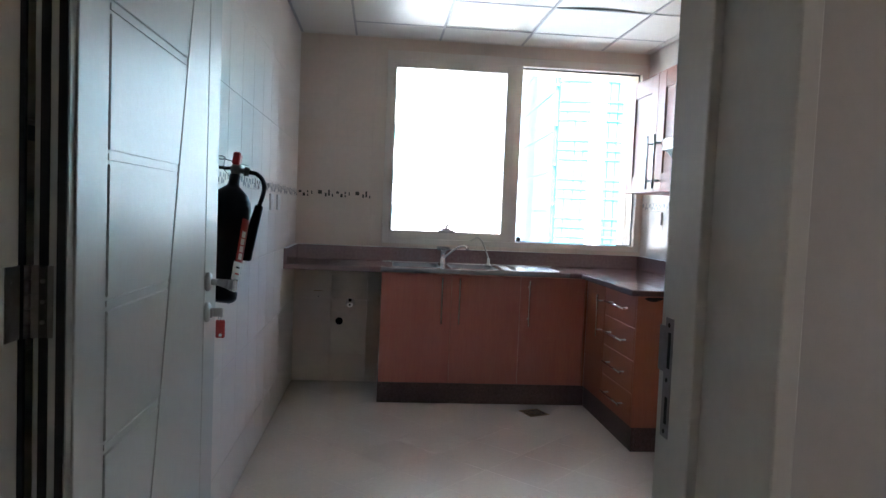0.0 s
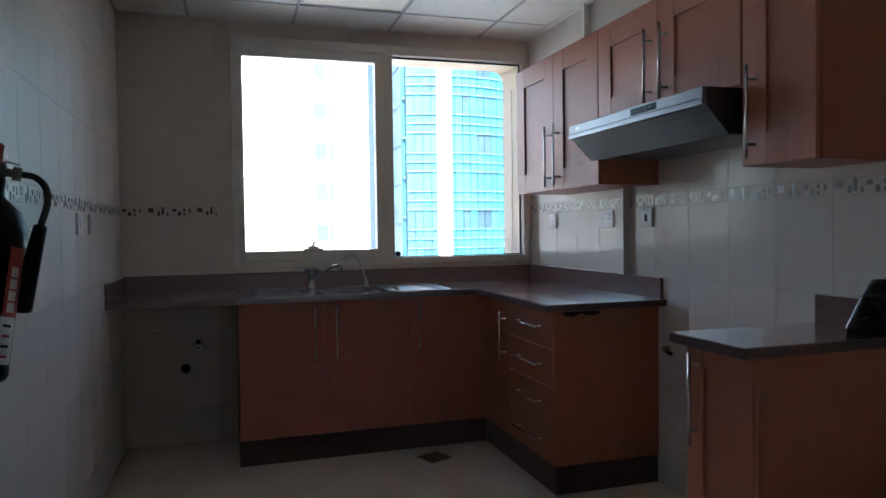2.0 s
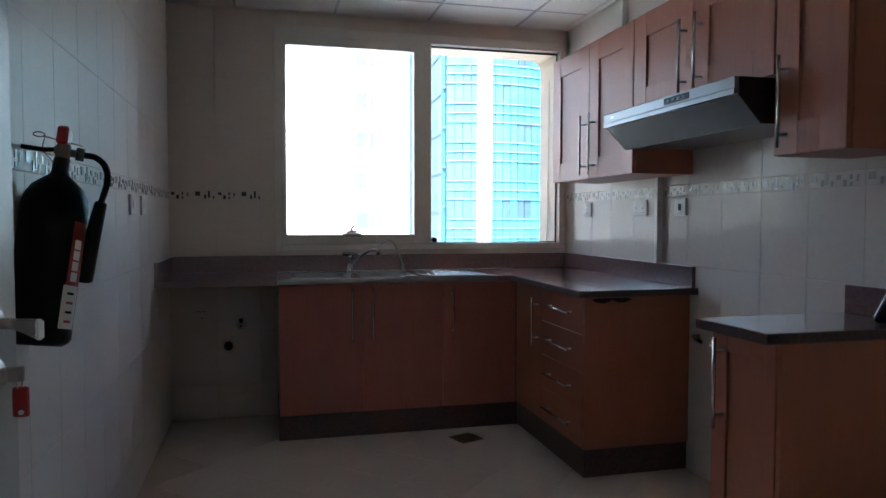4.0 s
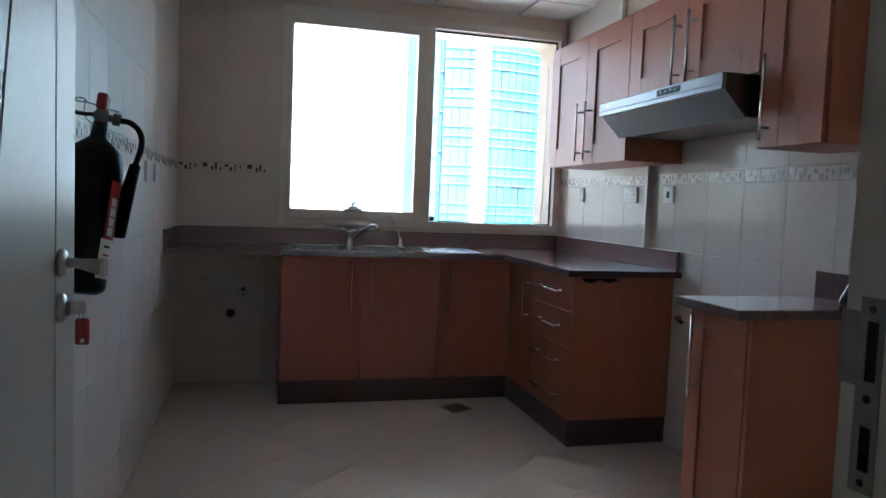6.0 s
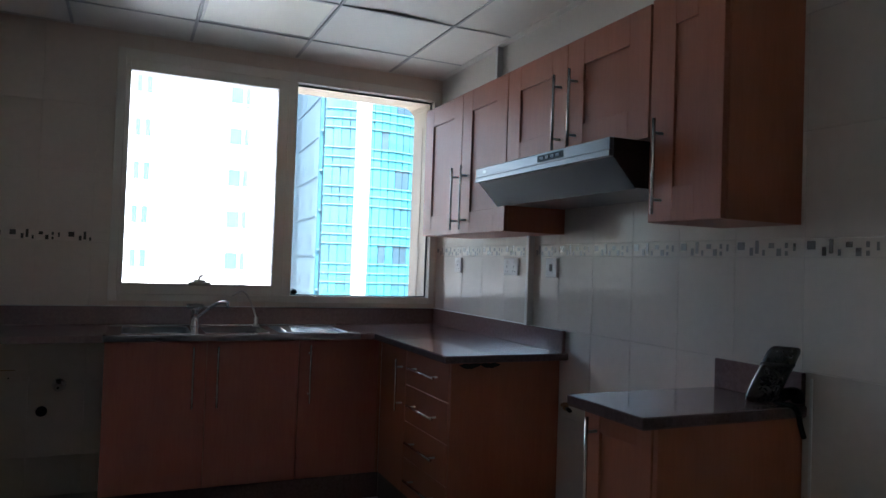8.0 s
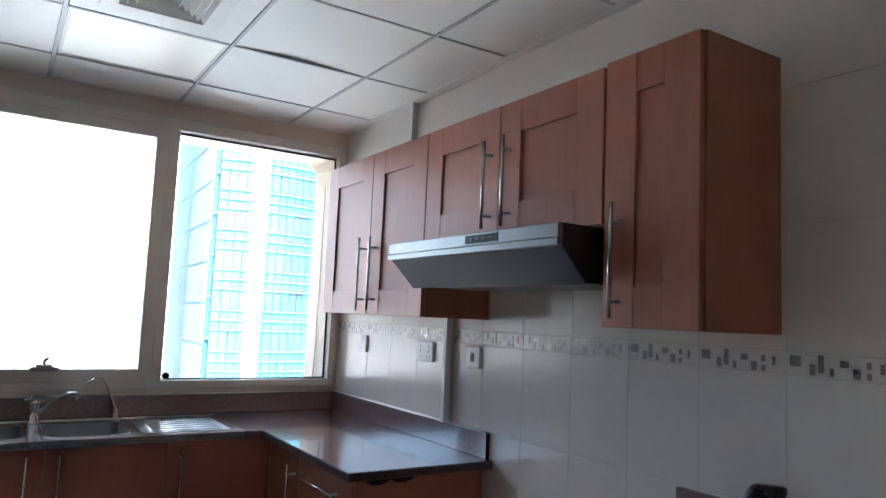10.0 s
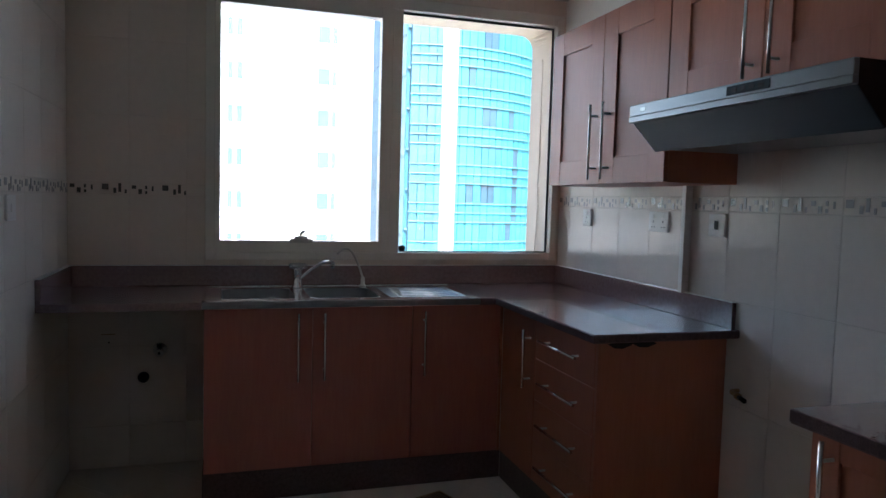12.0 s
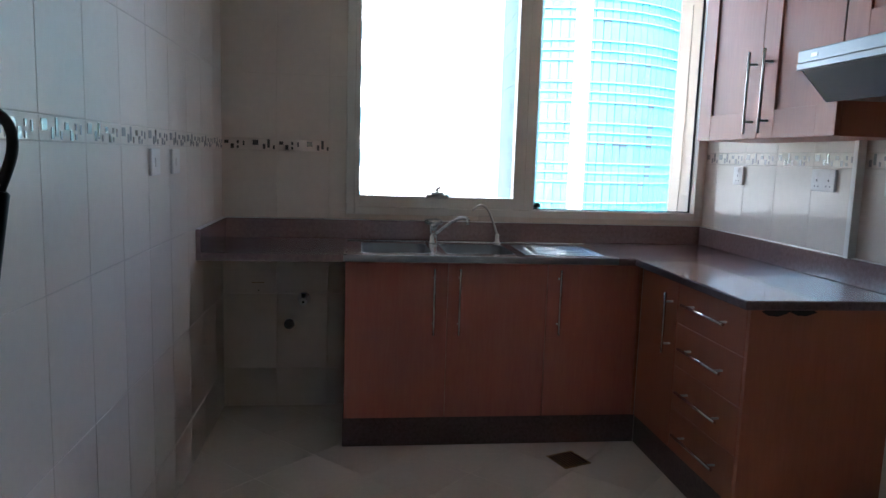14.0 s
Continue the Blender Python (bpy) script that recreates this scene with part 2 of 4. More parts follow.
floor = structure("floor", FLOOR_GROUT, (-1.6, XR + 0.02, -2.2, YW + 0.02, -0.15, -0.004), label="cream glossy tiles laid diagonally with thin dark joints", category="floor")
wall_left = structure("wall_west", GROUT, (XL - 0.15, XL - 0.0015, YD - 0.01, YW + 0.4, -0.004, 2.75), label="white glazed wall tiles with a mosaic border", category="wall")
wall_right = structure("wall_east", GROUT, (XR + 0.0015, XR + 0.15, YH, YW + 0.4, -0.004, 2.75), label="white glazed wall tiles with a mosaic border", category="wall")
structure("wall_band", PLASTER_WHITE, (XR - 0.0006, XR + 0.0014, YD, YW - 0.001, 2.087, 2.515), label="smooth white painted band above the wall tiles", category="wall")
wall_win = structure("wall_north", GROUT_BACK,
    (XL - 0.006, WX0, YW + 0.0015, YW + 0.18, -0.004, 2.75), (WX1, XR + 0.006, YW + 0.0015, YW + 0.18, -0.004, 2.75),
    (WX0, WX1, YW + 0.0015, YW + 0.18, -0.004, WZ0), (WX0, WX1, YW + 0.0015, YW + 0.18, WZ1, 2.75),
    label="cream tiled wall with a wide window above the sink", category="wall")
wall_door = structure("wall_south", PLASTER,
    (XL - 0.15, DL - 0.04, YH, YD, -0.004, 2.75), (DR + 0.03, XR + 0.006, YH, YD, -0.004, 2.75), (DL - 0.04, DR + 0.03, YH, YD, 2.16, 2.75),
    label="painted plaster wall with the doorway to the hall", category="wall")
# west and east openings are invented, out of view, to brighten the doorway side
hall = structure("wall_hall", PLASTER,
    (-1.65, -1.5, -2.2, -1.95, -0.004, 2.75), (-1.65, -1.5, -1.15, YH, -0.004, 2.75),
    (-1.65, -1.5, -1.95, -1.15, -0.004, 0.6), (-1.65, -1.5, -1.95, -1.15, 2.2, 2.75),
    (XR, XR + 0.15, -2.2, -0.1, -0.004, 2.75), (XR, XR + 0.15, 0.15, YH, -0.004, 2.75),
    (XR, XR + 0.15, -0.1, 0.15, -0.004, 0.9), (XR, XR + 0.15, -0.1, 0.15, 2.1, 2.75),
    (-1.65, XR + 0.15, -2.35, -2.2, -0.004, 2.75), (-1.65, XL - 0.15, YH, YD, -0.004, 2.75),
    label="plain plaster hall walls with unseen openings added for daylight", category="wall")
structure("window_2", WARM_FILL_GLASS, (-1.58, -1.575, -1.95, -1.15, 0.6, 2.2), label="unseen tinted pane added to warm the hall daylight")
structure("window_3", WARM_FILL_GLASS, (XR + 0.07, XR + 0.075, -0.1, 0.15, 0.9, 2.1), label="unseen narrow tinted pane added to warm the hall daylight")
# added out of view to block direct sun from the west opening
structure("balcony_slab", PLASTER, (-3.4, -1.651, -4.6, -0.4, 2.45, 2.6), label="unseen slab added to keep sun out of the hall opening", category="balcony")
hall_ceiling = structure("ceiling_hall", PLASTER, (-1.65, XR + 0.15, -2.35, YH, 2.60, 2.75), label="unseen hall ceiling in the same dimmed plaster tone", category="ceiling")


def bowed_panel(bm, x0, x1, y0, y1):
    """A panel whose far edge has lifted off its bar."""
    n = 12
    grid = []
    for i in range(n + 1):
        u = i / n
        row = []
        for j in range(5):
            v = j / 4
            lift = 0.010 * v ** 3 * math.sin(math.pi * u) ** 1.5
            row.append(bm.verts.new((x0 + (x1 - x0) * u, y0 + (y1 - y0) * v, ZC + 0.003 + lift)))
        grid.append(row)
    for i in range(n):
        for j in range(4):
            f = bm.faces.new((grid[i][j], grid[i][j + 1], grid[i + 1][j + 1], grid[i + 1][j]))
            f.smooth = True


def ceiling():
    xs = [XL] + [0.292 + 0.601 * k for k in range(-1, 3)] + [XR]
    ys = [YD] + [4.492 - 0.6 * k for k in range(6, -1, -1)] + [YW]
    ys = [y for i, y in enumerate(ys) if i == 0 or y > YD + 0.05]
    bm = bmesh.new()
    box(bm, XL - 0.01, XR + 0.01, YD - 0.01, YW + 0.01, ZC + 0.12, ZC + 0.14)
    for i in range(len(xs) - 1):
        for j in range(len(ys) - 1):
            x0, x1, y0, y1 = xs[i], xs[i + 1], ys[j], ys[j + 1]
            if abs(x0 - 0.292) < 0.01 and (abs(y0 - 3.892) < 0.01 or abs(y0 - 3.292) < 0.01):
                continue
            if i == 0 and y1 > 4.4:
                if y0 > 4.4:
                    continue
                y1 = YW
            dz = 0.0015 * random.random()
            if abs(x0 - 0.893) < 0.01 and abs(y0 - 3.292) < 0.01:
                bowed_panel(bm, x0 + 0.006, x1 - 0.006, y0 + 0.006, y1 - 0.0065)
                continue
            box(bm, x0 + 0.008, x1 - 0.008, y0 + 0.005, y1 - 0.005, ZC + 0.002 + dz, ZC + 0.014, bevel=0.002)
    me = bpy.data.meshes.new("ceiling")
    bars = bmesh.new()
    for x in xs[1:-1]:
        box(bars, x - 0.007, x + 0.007, YD, YW, ZC - 0.001, ZC + 0.03)
    for y in ys[1:-1]:
        for x0, x1 in zip(xs[:-1], xs[1:]):
            if x0 == XL and y > 4.4:
                continue
            if x1 == XR:
                x1 = XR - 0.04
            box(bars, x0 + 0.0075, x1 - 0.0075, y - 0.006, y + 0.006, ZC - 0.0005, ZC + 0.03)
    box(bars, XL, XL + 0.016, YD, YW - 0.017, ZC - 0.001, ZC + 0.03)
    box(bm, XR - 0.046, XR, YD, YW - 0.013, ZC - 0.0015, ZC + 0.03)
    box(bm, XL, XR, YW - 0.012, YW, ZC - 0.0015, ZC + 0.03)
    n0 = len(bm.faces)
    tmp = bpy.data.meshes.new("bars")
    bars.to_mesh(tmp)
    bars.free()
    bm.from_mesh(tmp)
    bm.faces.ensure_lookup_table()
    for f in bm.faces[n0:]:
        f.material_index = 1
    bm.to_mesh(me)
    bm.free()
    me.materials.append(CEIL)
    me.materials.append(CEIL_BAR)
    return tagged(new("ceiling", me), "suspended ceiling of glossy white square panels in a grey grid", "ceiling", kind="structure")


ceiling()


def door_frame():
    f = thing("door_frame", (0, 0.6, 0), "off-white painted frame of the doorway with a steel strike plate", "door frame", kind="structure")
    part("hinge_jamb", boxes((DL - 0.04, DL, YH - 0.002, YD - 0.004, 0, 2.12), bevel=0.002), FRAME_PAINT, f)
    part("jamb_seal", boxes((DL - 0.02, DL + 0.006, YD - 0.0035, YD + 0.004, 0, 2.11)), RUBBER, f, "black rubber seal")
    part("lock_jamb", boxes((DR, DR + 0.03, 0.69, YD + 0.004, 0, 2.12), (DR + 0.014, DR + 0.03, 0.61, 0.689, 0, 2.12), (DR + 0.004, DR + 0.03, YH - 0.002, 0.609, 0, 2.12), bevel=0.002), FRAME_PAINT, f)
    part("head", boxes((DL, DR, YH - 0.002, YD + 0.004, 2.12, 2.16), bevel=0.002), FRAME_PAINT, f)
    return f


door_frame()


# ---- the open door ----
def kitchen_door():
    x0, x1, y0, y1, h = -0.593, -0.5455, 0.812, 1.727, 2.10
    d = thing("door_1", (-0.56, YD, 0.0), "open white panelled door with slanting groove, lever handle and key", "door", kind="structure")
    leaf = part("leaf", boxes((x0, x1, y0, y1, 0.008, h), bevel=0.002), DOOR_PAINT, d)
    part("edge_seal", boxes((-0.583, -0.571, y0 - 0.004, y0 + 0.001, 0.01, h - 0.01)), RUBBER, d, "black strip in the door's edge")
    # black strip at the corner paints the shadow of the leaf's rebate
    part("rebate_shade", boxes((-0.559, -0.547, y0 - 0.004, y0 + 0.001, 0.01, h - 0.01)), RUBBER, d, "black strip in the door's edge")

    def slant(z):
        return 1.045 + 0.2 * z if z < 0.6 else 1.292 + 0.205 * (z - 1.082) + 0.03 * (z - 1.082) ** 2 * (1 if z > 1.082 else -1.6)
    zs = [0.012 + (h - 0.016) * i / 14 for i in range(15)]
    t = 0.0045
    part("stile", boxes((x1, x1 + t, y0 + 0.018, 0.945, 0.012, h - 0.004), bevel=0.0012), DOOR_PAINT, d)
    bm = bmesh.new()
    prism(bm, [(slant(z) + 0.005, z) for z in zs] + [(1.594, zs[-1]), (1.594, zs[0])], "x", x1, x1 + t)
    part("middle_panel", bm, DOOR_PAINT, d)
    part("lock_stile", boxes((x1, x1 + t, 1.601, y1 - 0.001, 0.012, h - 0.004), bevel=0.0012), DOOR_PAINT, d)
    z = 0.1335
    while z + 0.24 < h:
        bm = bmesh.new()
        a, b = z, z + 0.2205
        prism(bm, [(0.953, a), (slant(a) - 0.004, a), (slant(b) - 0.004, b), (0.953, b)], "x", x1, x1 + t, bevel=0.0012)
        part("panel", bm, DOOR_PAINT, d)
        if a > 0.2:
            bm = bmesh.new()
            box(bm, x1, x1 + t * 0.7, 0.953, slant(a) - 0.006, a - 0.0165, a - 0.006)
            part("rail", bm, DOOR_PAINT, d)
        z += 0.244
    for hz in (0.25, 1.12, 1.90):
        hg = part("hinge", boxes((DL, DL + 0.0015, YD - 0.043, YD - 0.002, hz - 0.053, hz + 0.053), (-0.594, -0.564, YD + 0.008, y0 - 0.0005, hz - 0.053, hz + 0.053)), DULL, d, "steel butt hinge")
        bm = bmesh.new()
        for k in range(5):
            tube(bm, [(-0.5965, YD + 0.002, hz - 0.053 + 0.0215 * k), (-0.5965, YD + 0.002, hz - 0.053 + 0.0215 * k + 0.0207)], 0.005, 12)
        part("knuckle", bm, DULL, hg)
        bm = bmesh.new()
        for k in (-0.03, 0.0, 0.03):
            tube(bm, [(-0.578, YD + 0.0072, hz + k), (-0.578, YD + 0.009, hz + k)], 0.0035, 8)
            tube(bm, [(DL + 0.001, YD - 0.025, hz + k), (DL + 0.002, YD - 0.025, hz + k)], 0.0035, 8)
        part("screw", bm, DULL, hg, kind="stuff")
    # lever handle
    hy, hz = 1.622, 1.066
    bm = bmesh.new()
    lathe(bm, [(0.025, 0.0), (0.025, 0.006), (0.021, 0.011), (0.012, 0.013)], (x1 + t, hy, hz), 24, "x")
    hd = part("door_handle", bm, NICKEL, d, "satin nickel lever handle on a round rose")
    bm = bmesh.new()
    tube(bm, [(x1 + 0.015, hy, hz), (x1 + 0.036, hy - 0.002, hz)], 0.009, 14)
    part("neck", bm, NICKEL, hd)
    bm = bmesh.new()
    ends = []
    for px, py, w, hh in ((x1 + 0.030, hy + 0.006, 0.009, 0.008), (x1 + 0.052, hy - 0.018, 0.008, 0.010), (x1 + 0.078, hy - 0.052, 0.007, 0.0135), (x1 + 0.094, hy - 0.078, 0.006, 0.016)):
        nx, ny = 0.83, 0.55
        ends.append([bm.verts.new((px + q * nx * w, py + q * ny * w, hz + r_ * hh)) for q, r_ in ((-1, -1), (1, -1), (1, 1), (-1, 1))])
    for p, q in zip(ends, ends[1:]):
        for k in range(4):
            bm.faces.new((p[k], p[(k + 1) % 4], q[(k + 1) % 4], q[k]))
    bm.faces.new(ends[0][::-1])
    bm.faces.new(ends[-1])
    bmesh.ops.recalc_face_normals(bm, faces=bm.faces[:])
    bmesh.ops.bevel(bm, geom=bm.edges[:], offset=0.003, segments=2, affect="EDGES", clamp_overlap=True)
    part("lever", bm, CHROME, hd)
    # lock and key
    bm = bmesh.new()
    kz = 0.985
    lathe(bm, [(0.026, 0.0), (0.026, 0.006), (0.021, 0.011), (0.010, 0.012)], (x1 + t, hy, kz), 24, "x")
    lk = part("escutcheon", bm, NICKEL, d, "round nickel lock rose")
    part("cylinder", boxes((x1 + 0.010, x1 + 0.024, hy - 0.006, hy + 0.006, kz - 0.014, kz + 0.012), bevel=0.003), NICKEL, lk)
    part("key", boxes((x1 + 0.020, x1 + 0.048, hy - 0.002, hy + 0.002, kz - 0.011, kz + 0.013), bevel=0.004), NICKEL, lk)
    bm = bmesh.new()
    tube(bm, [(x1 + 0.04 + 0.001 * math.sin(a), hy + 0.010 * math.sin(a), kz - 0.012 + 0.012 * math.cos(a)) for a in [2 * math.pi * k / 16 for k in range(17)]], 0.001, 6, caps=False)
    part("key_ring", bm, STEEL, lk)
    bm = boxes((x1 + 0.031, x1 + 0.055, hy - 0.007, hy - 0.001, kz - 0.066, kz - 0.018), bevel=0.0028)
    tg = part("key_tag", bm, RED, lk, "red plastic key tag")
    bm = bmesh.new()
    tube(bm, [(x1 + 0.044, hy - 0.0085, kz - 0.058), (x1 + 0.044, hy - 0.0065, kz - 0.058)], 0.004, 10)
    part("eyelet", bm, WHITE_PL, tg)
    return d


kitchen_door()


def strike_plate():
    x = DR - 0.0015
    p = thing("strike_plate", (DR, 0.772, 1.04), "brushed steel strike plate screwed to the door frame", "strike plate")
    za, zb, y0, y1 = 0.945, 1.128, 0.757, 0.784
    bm = bmesh.new()
    ys, zs = [y0, y0 + 0.006, y0 + 0.0185, y1], [za, za + 0.02, za + 0.062, zb - 0.078, zb - 0.022, zb]
    grid = [[bm.verts.new((x, y, z)) for z in zs] for y in ys]
    for i in range(3):
        for j in range(5):
            if not (i == 1 and j in (1, 3)):
                bm.faces.new((grid[i][j], grid[i + 1][j], grid[i + 1][j + 1], grid[i][j + 1]))
    for v in bmesh.ops.extrude_face_region(bm, geom=bm.faces[:])["geom"]:
        if isinstance(v, bmesh.types.BMVert):
            v.co.x += 0.0012
    bmesh.ops.recalc_face_normals(bm, faces=bm.faces[:])
    part("plate", bm, DULL, p)
    part("lip", boxes((x, DR, y1, YD + 0.006, zb - 0.085, zb - 0.014), bevel=0.0005), DULL, p)
    # flat black sheet behind the cut-outs stands for the depth's shade
    part("recess", boxes((DR - 0.0005, DR - 0.0001, y0 + 0.004, y1 - 0.004, za + 0.01, zb - 0.01)), DARK, p, "black sheet for the shade in the latch holes")
    bm = bmesh.new()
    for z in (zb - 0.011, zb - 0.095, za + 0.009):
        tube(bm, [(x - 0.001, (y0 + y1) / 2, z), (x + 0.0003, (y0 + y1) / 2, z)], 0.0035, 10)
    part("screw", bm, DARK, p, kind="stuff")


strike_plate()


# ---- window ----
def window():
    w = thing("window_1", (0.885, YW, WZ0), "white framed two-part window over the kitchen sink", "window", kind="structure")
    y0, y1 = YW - 0.020, YW + 0.05
    fr = part("window_frame", boxes((WX0, WX0 + 0.045, y0, y1, WZ0, WZ1), (WX1 - 0.04, WX1, y0, y1, WZ0, WZ1),
        (WX0 + 0.0451, WX1 - 0.0401, y0, y1, WZ0, WZ0 + 0.04), (WX0 + 0.0451, WX1 - 0.0401, y0, y1, WZ1 - 0.06, WZ1),
        (0.857, 0.910, y0 + 0.002, y1, WZ0 + 0.0401, WZ1 - 0.0601), bevel=0.003), WINDOW_PAINT, w)
    s = part("sash", boxes((-0.0349, -0.010, y0 - 0.004, y1 - 0.01, 1.0702, 2.3599), (0.796, 0.8569, y0 - 0.004, y1 - 0.01, 1.0702, 2.3599),
        (-0.0099, 0.7959, y0 - 0.004, y1 - 0.01, 1.0702, 1.129), (-0.0099, 0.7959, y0 - 0.004, y1 - 0.01, 2.301, 2.3599), bevel=0.002), WINDOW_PAINT, w, "opening sash")
    g = part("pane", boxes((-0.010, 0.796, YW + 0.028, YW + 0.032, 1.129, 2.301)), GLASS, s)
    g.visible_shadow = False
    part("gasket", boxes((0.9101, 0.916, y0 + 0.052, y1 - 0.005, 1.071, 2.359), (1.804, 1.8099, y0 + 0.052, y1 - 0.005, 1.071, 2.359),
        (0.916, 1.804, y0 + 0.052, y1 - 0.005, 1.071, 1.077), (0.916, 1.804, y0 + 0.052, y1 - 0.005, 2.350, 2.359)), RUBBER, w, "black glazing gasket")
    g = part("pane", boxes((0.916, 1.804, YW + 0.036, YW + 0.040, 1.077, 2.350)), GLASS, w)
    g.visible_shadow = False
    # catch on the sash
    h = part("catch", boxes((0.330, 0.452, y0 - 0.024, y0 - 0.004, 1.120, 1.142), bevel=0.006), NICKEL, w, "dull metal window catch")
    bm = bmesh.new()
    lathe(bm, [(0.036, 0), (0.034, 0.010), (0.012, 0.014)], (0.39, y0 - 0.014, 1.143), 18, "z")
    tube(bm, smooth_path([(0.390, y0 - 0.014, 1.150), (0.390, y0 - 0.016, 1.168), (0.397, y0 - 0.022, 1.178), (0.408, y0 - 0.026, 1.179)], 4), 0.0085, 8)
    part("catch_lever", bm, NICKEL, h)
    part("corner_stop", boxes((0.917, 0.953, YW - 0.01, YW + 0.028, 1.077, 1.108), bevel=0.010), RUBBER, w, "black rubber stop")
    return w


window()


def outer_reveal():
    """The rounded render surround outside the glass."""
    y1 = YW + 0.19
    bm = bmesh.new()
    xr, zt, ra = 1.763, 2.352, 0.085
    inner, near = [(0.9, WZ0 + 0.02), (xr - 0.012, WZ0 + 0.02)], [(0.9, WZ0 + 0.02), (xr + 0.05, WZ0 + 0.02)]
    for i in range(9):
        u, v = math.cos(radians(90 * i / 8)), math.sin(radians(90 * i / 8))
        m = max(u, v)
        inner.append((xr - ra + ra * u - 0.012, zt - ra + ra * v - 0.012))
        near.append((xr + 0.05 - ra + ra * u / m, zt + 0.012 - ra + ra * v / m))
    inner.append((0.9, zt - 0.012))
    near.append((0.9, zt + 0.012))
    outer = [(0.9, WZ0 - 0.5), (WX1 + 0.6, WZ0 - 0.5)] + [(WX1 + 0.6, WZ1 + 0.6)] * 9 + [(0.9, WZ1 + 0.6)]
    lo_i = [bm.verts.new((x, YW + 0.055, z)) for x, z in near]
    hi_i = [bm.verts.new((x, y1, z)) for x, z in inner]
    hi_o = [bm.verts.new((x, y1, z)) for x, z in outer]
    lo_o = [bm.verts.new((x, YW + 0.182, z)) for x, z in outer]
    n = len(inner)
    for i in range(n - 1):
        bm.faces.new((lo_i[i], lo_i[i + 1], hi_i[i + 1], hi_i[i]))
        bm.faces.new((hi_i[i], hi_i[i + 1], hi_o[i + 1], hi_o[i]))
        bm.faces.new((hi_o[i], hi_o[i + 1], lo_o[i + 1], lo_o[i]))
    bmesh.ops.dissolve_degenerate(bm, dist=1e-5, edges=bm.edges[:])
    o = part("facade_surround", bm, CREAM_WALL)
    tagged(o, "cream rendered rounded surround outside the window", "wall", kind="structure")


outer_reveal()


def outer_cable():
    c = thing("outside_cable", (1.78, 4.98, 1.05), "thin pale cable hanging down the outer reveal", "cable")
    bm = bmesh.new()
    tube(bm, smooth_path([(1.785, 4.985, 2.2), (1.784, 4.985, 1.9), (1.782, 4.982, 1.6), (1.776, 4.98, 1.45), (1.780, 4.982, 1.3), (1.770, 4.98, 1.06)], 5), 0.004, 6)
    part("cable", bm, CREAM_WALL, c)


outer_cable()


# ---- outside: towers across the street ----
def white_tower():
    t = thing("white_apartment_tower", (-3, 62, -60), "pale sunlit apartment tower with stacked small windows", "building")
    x0, x1, yf = -16.0, 9.05, 60.0
    part("wall", boxes((x0, x1, yf, yf + 14, -60, 60)), TOWER_WHITE, t)
    part("pier", boxes((9.051, 11.65, yf - 0.7, yf + 10, -60, 60)), TOWER_WHITE, t)
    for fl in range(-2, 6):
        z = 0.38 + 3.42 * fl
        for xc, w in ((-6.9, 0.45), (-6.2, 0.45), (0.3, 0.42), (1.02, 0.45), (7.7, 1.0), (8.58, 0.4)):
            wn_ = part("window", boxes((xc - w / 2, xc + w / 2, yf - 0.05, yf - 0.002, z, z + 1.4)), TOWER_WINDOW, t)
            part("sill", boxes((xc - w / 2 - 0.1, xc + w / 2 + 0.1, yf - 0.15, yf - 0.051, z - 0.12, z)), TOWER_WHITE, wn_)
        part("recess_strip", boxes((8.4, 8.76, yf - 0.03, yf - 0.002, z + 1.41, z + 3.28)), TOWER_BLUE_WALL, t)


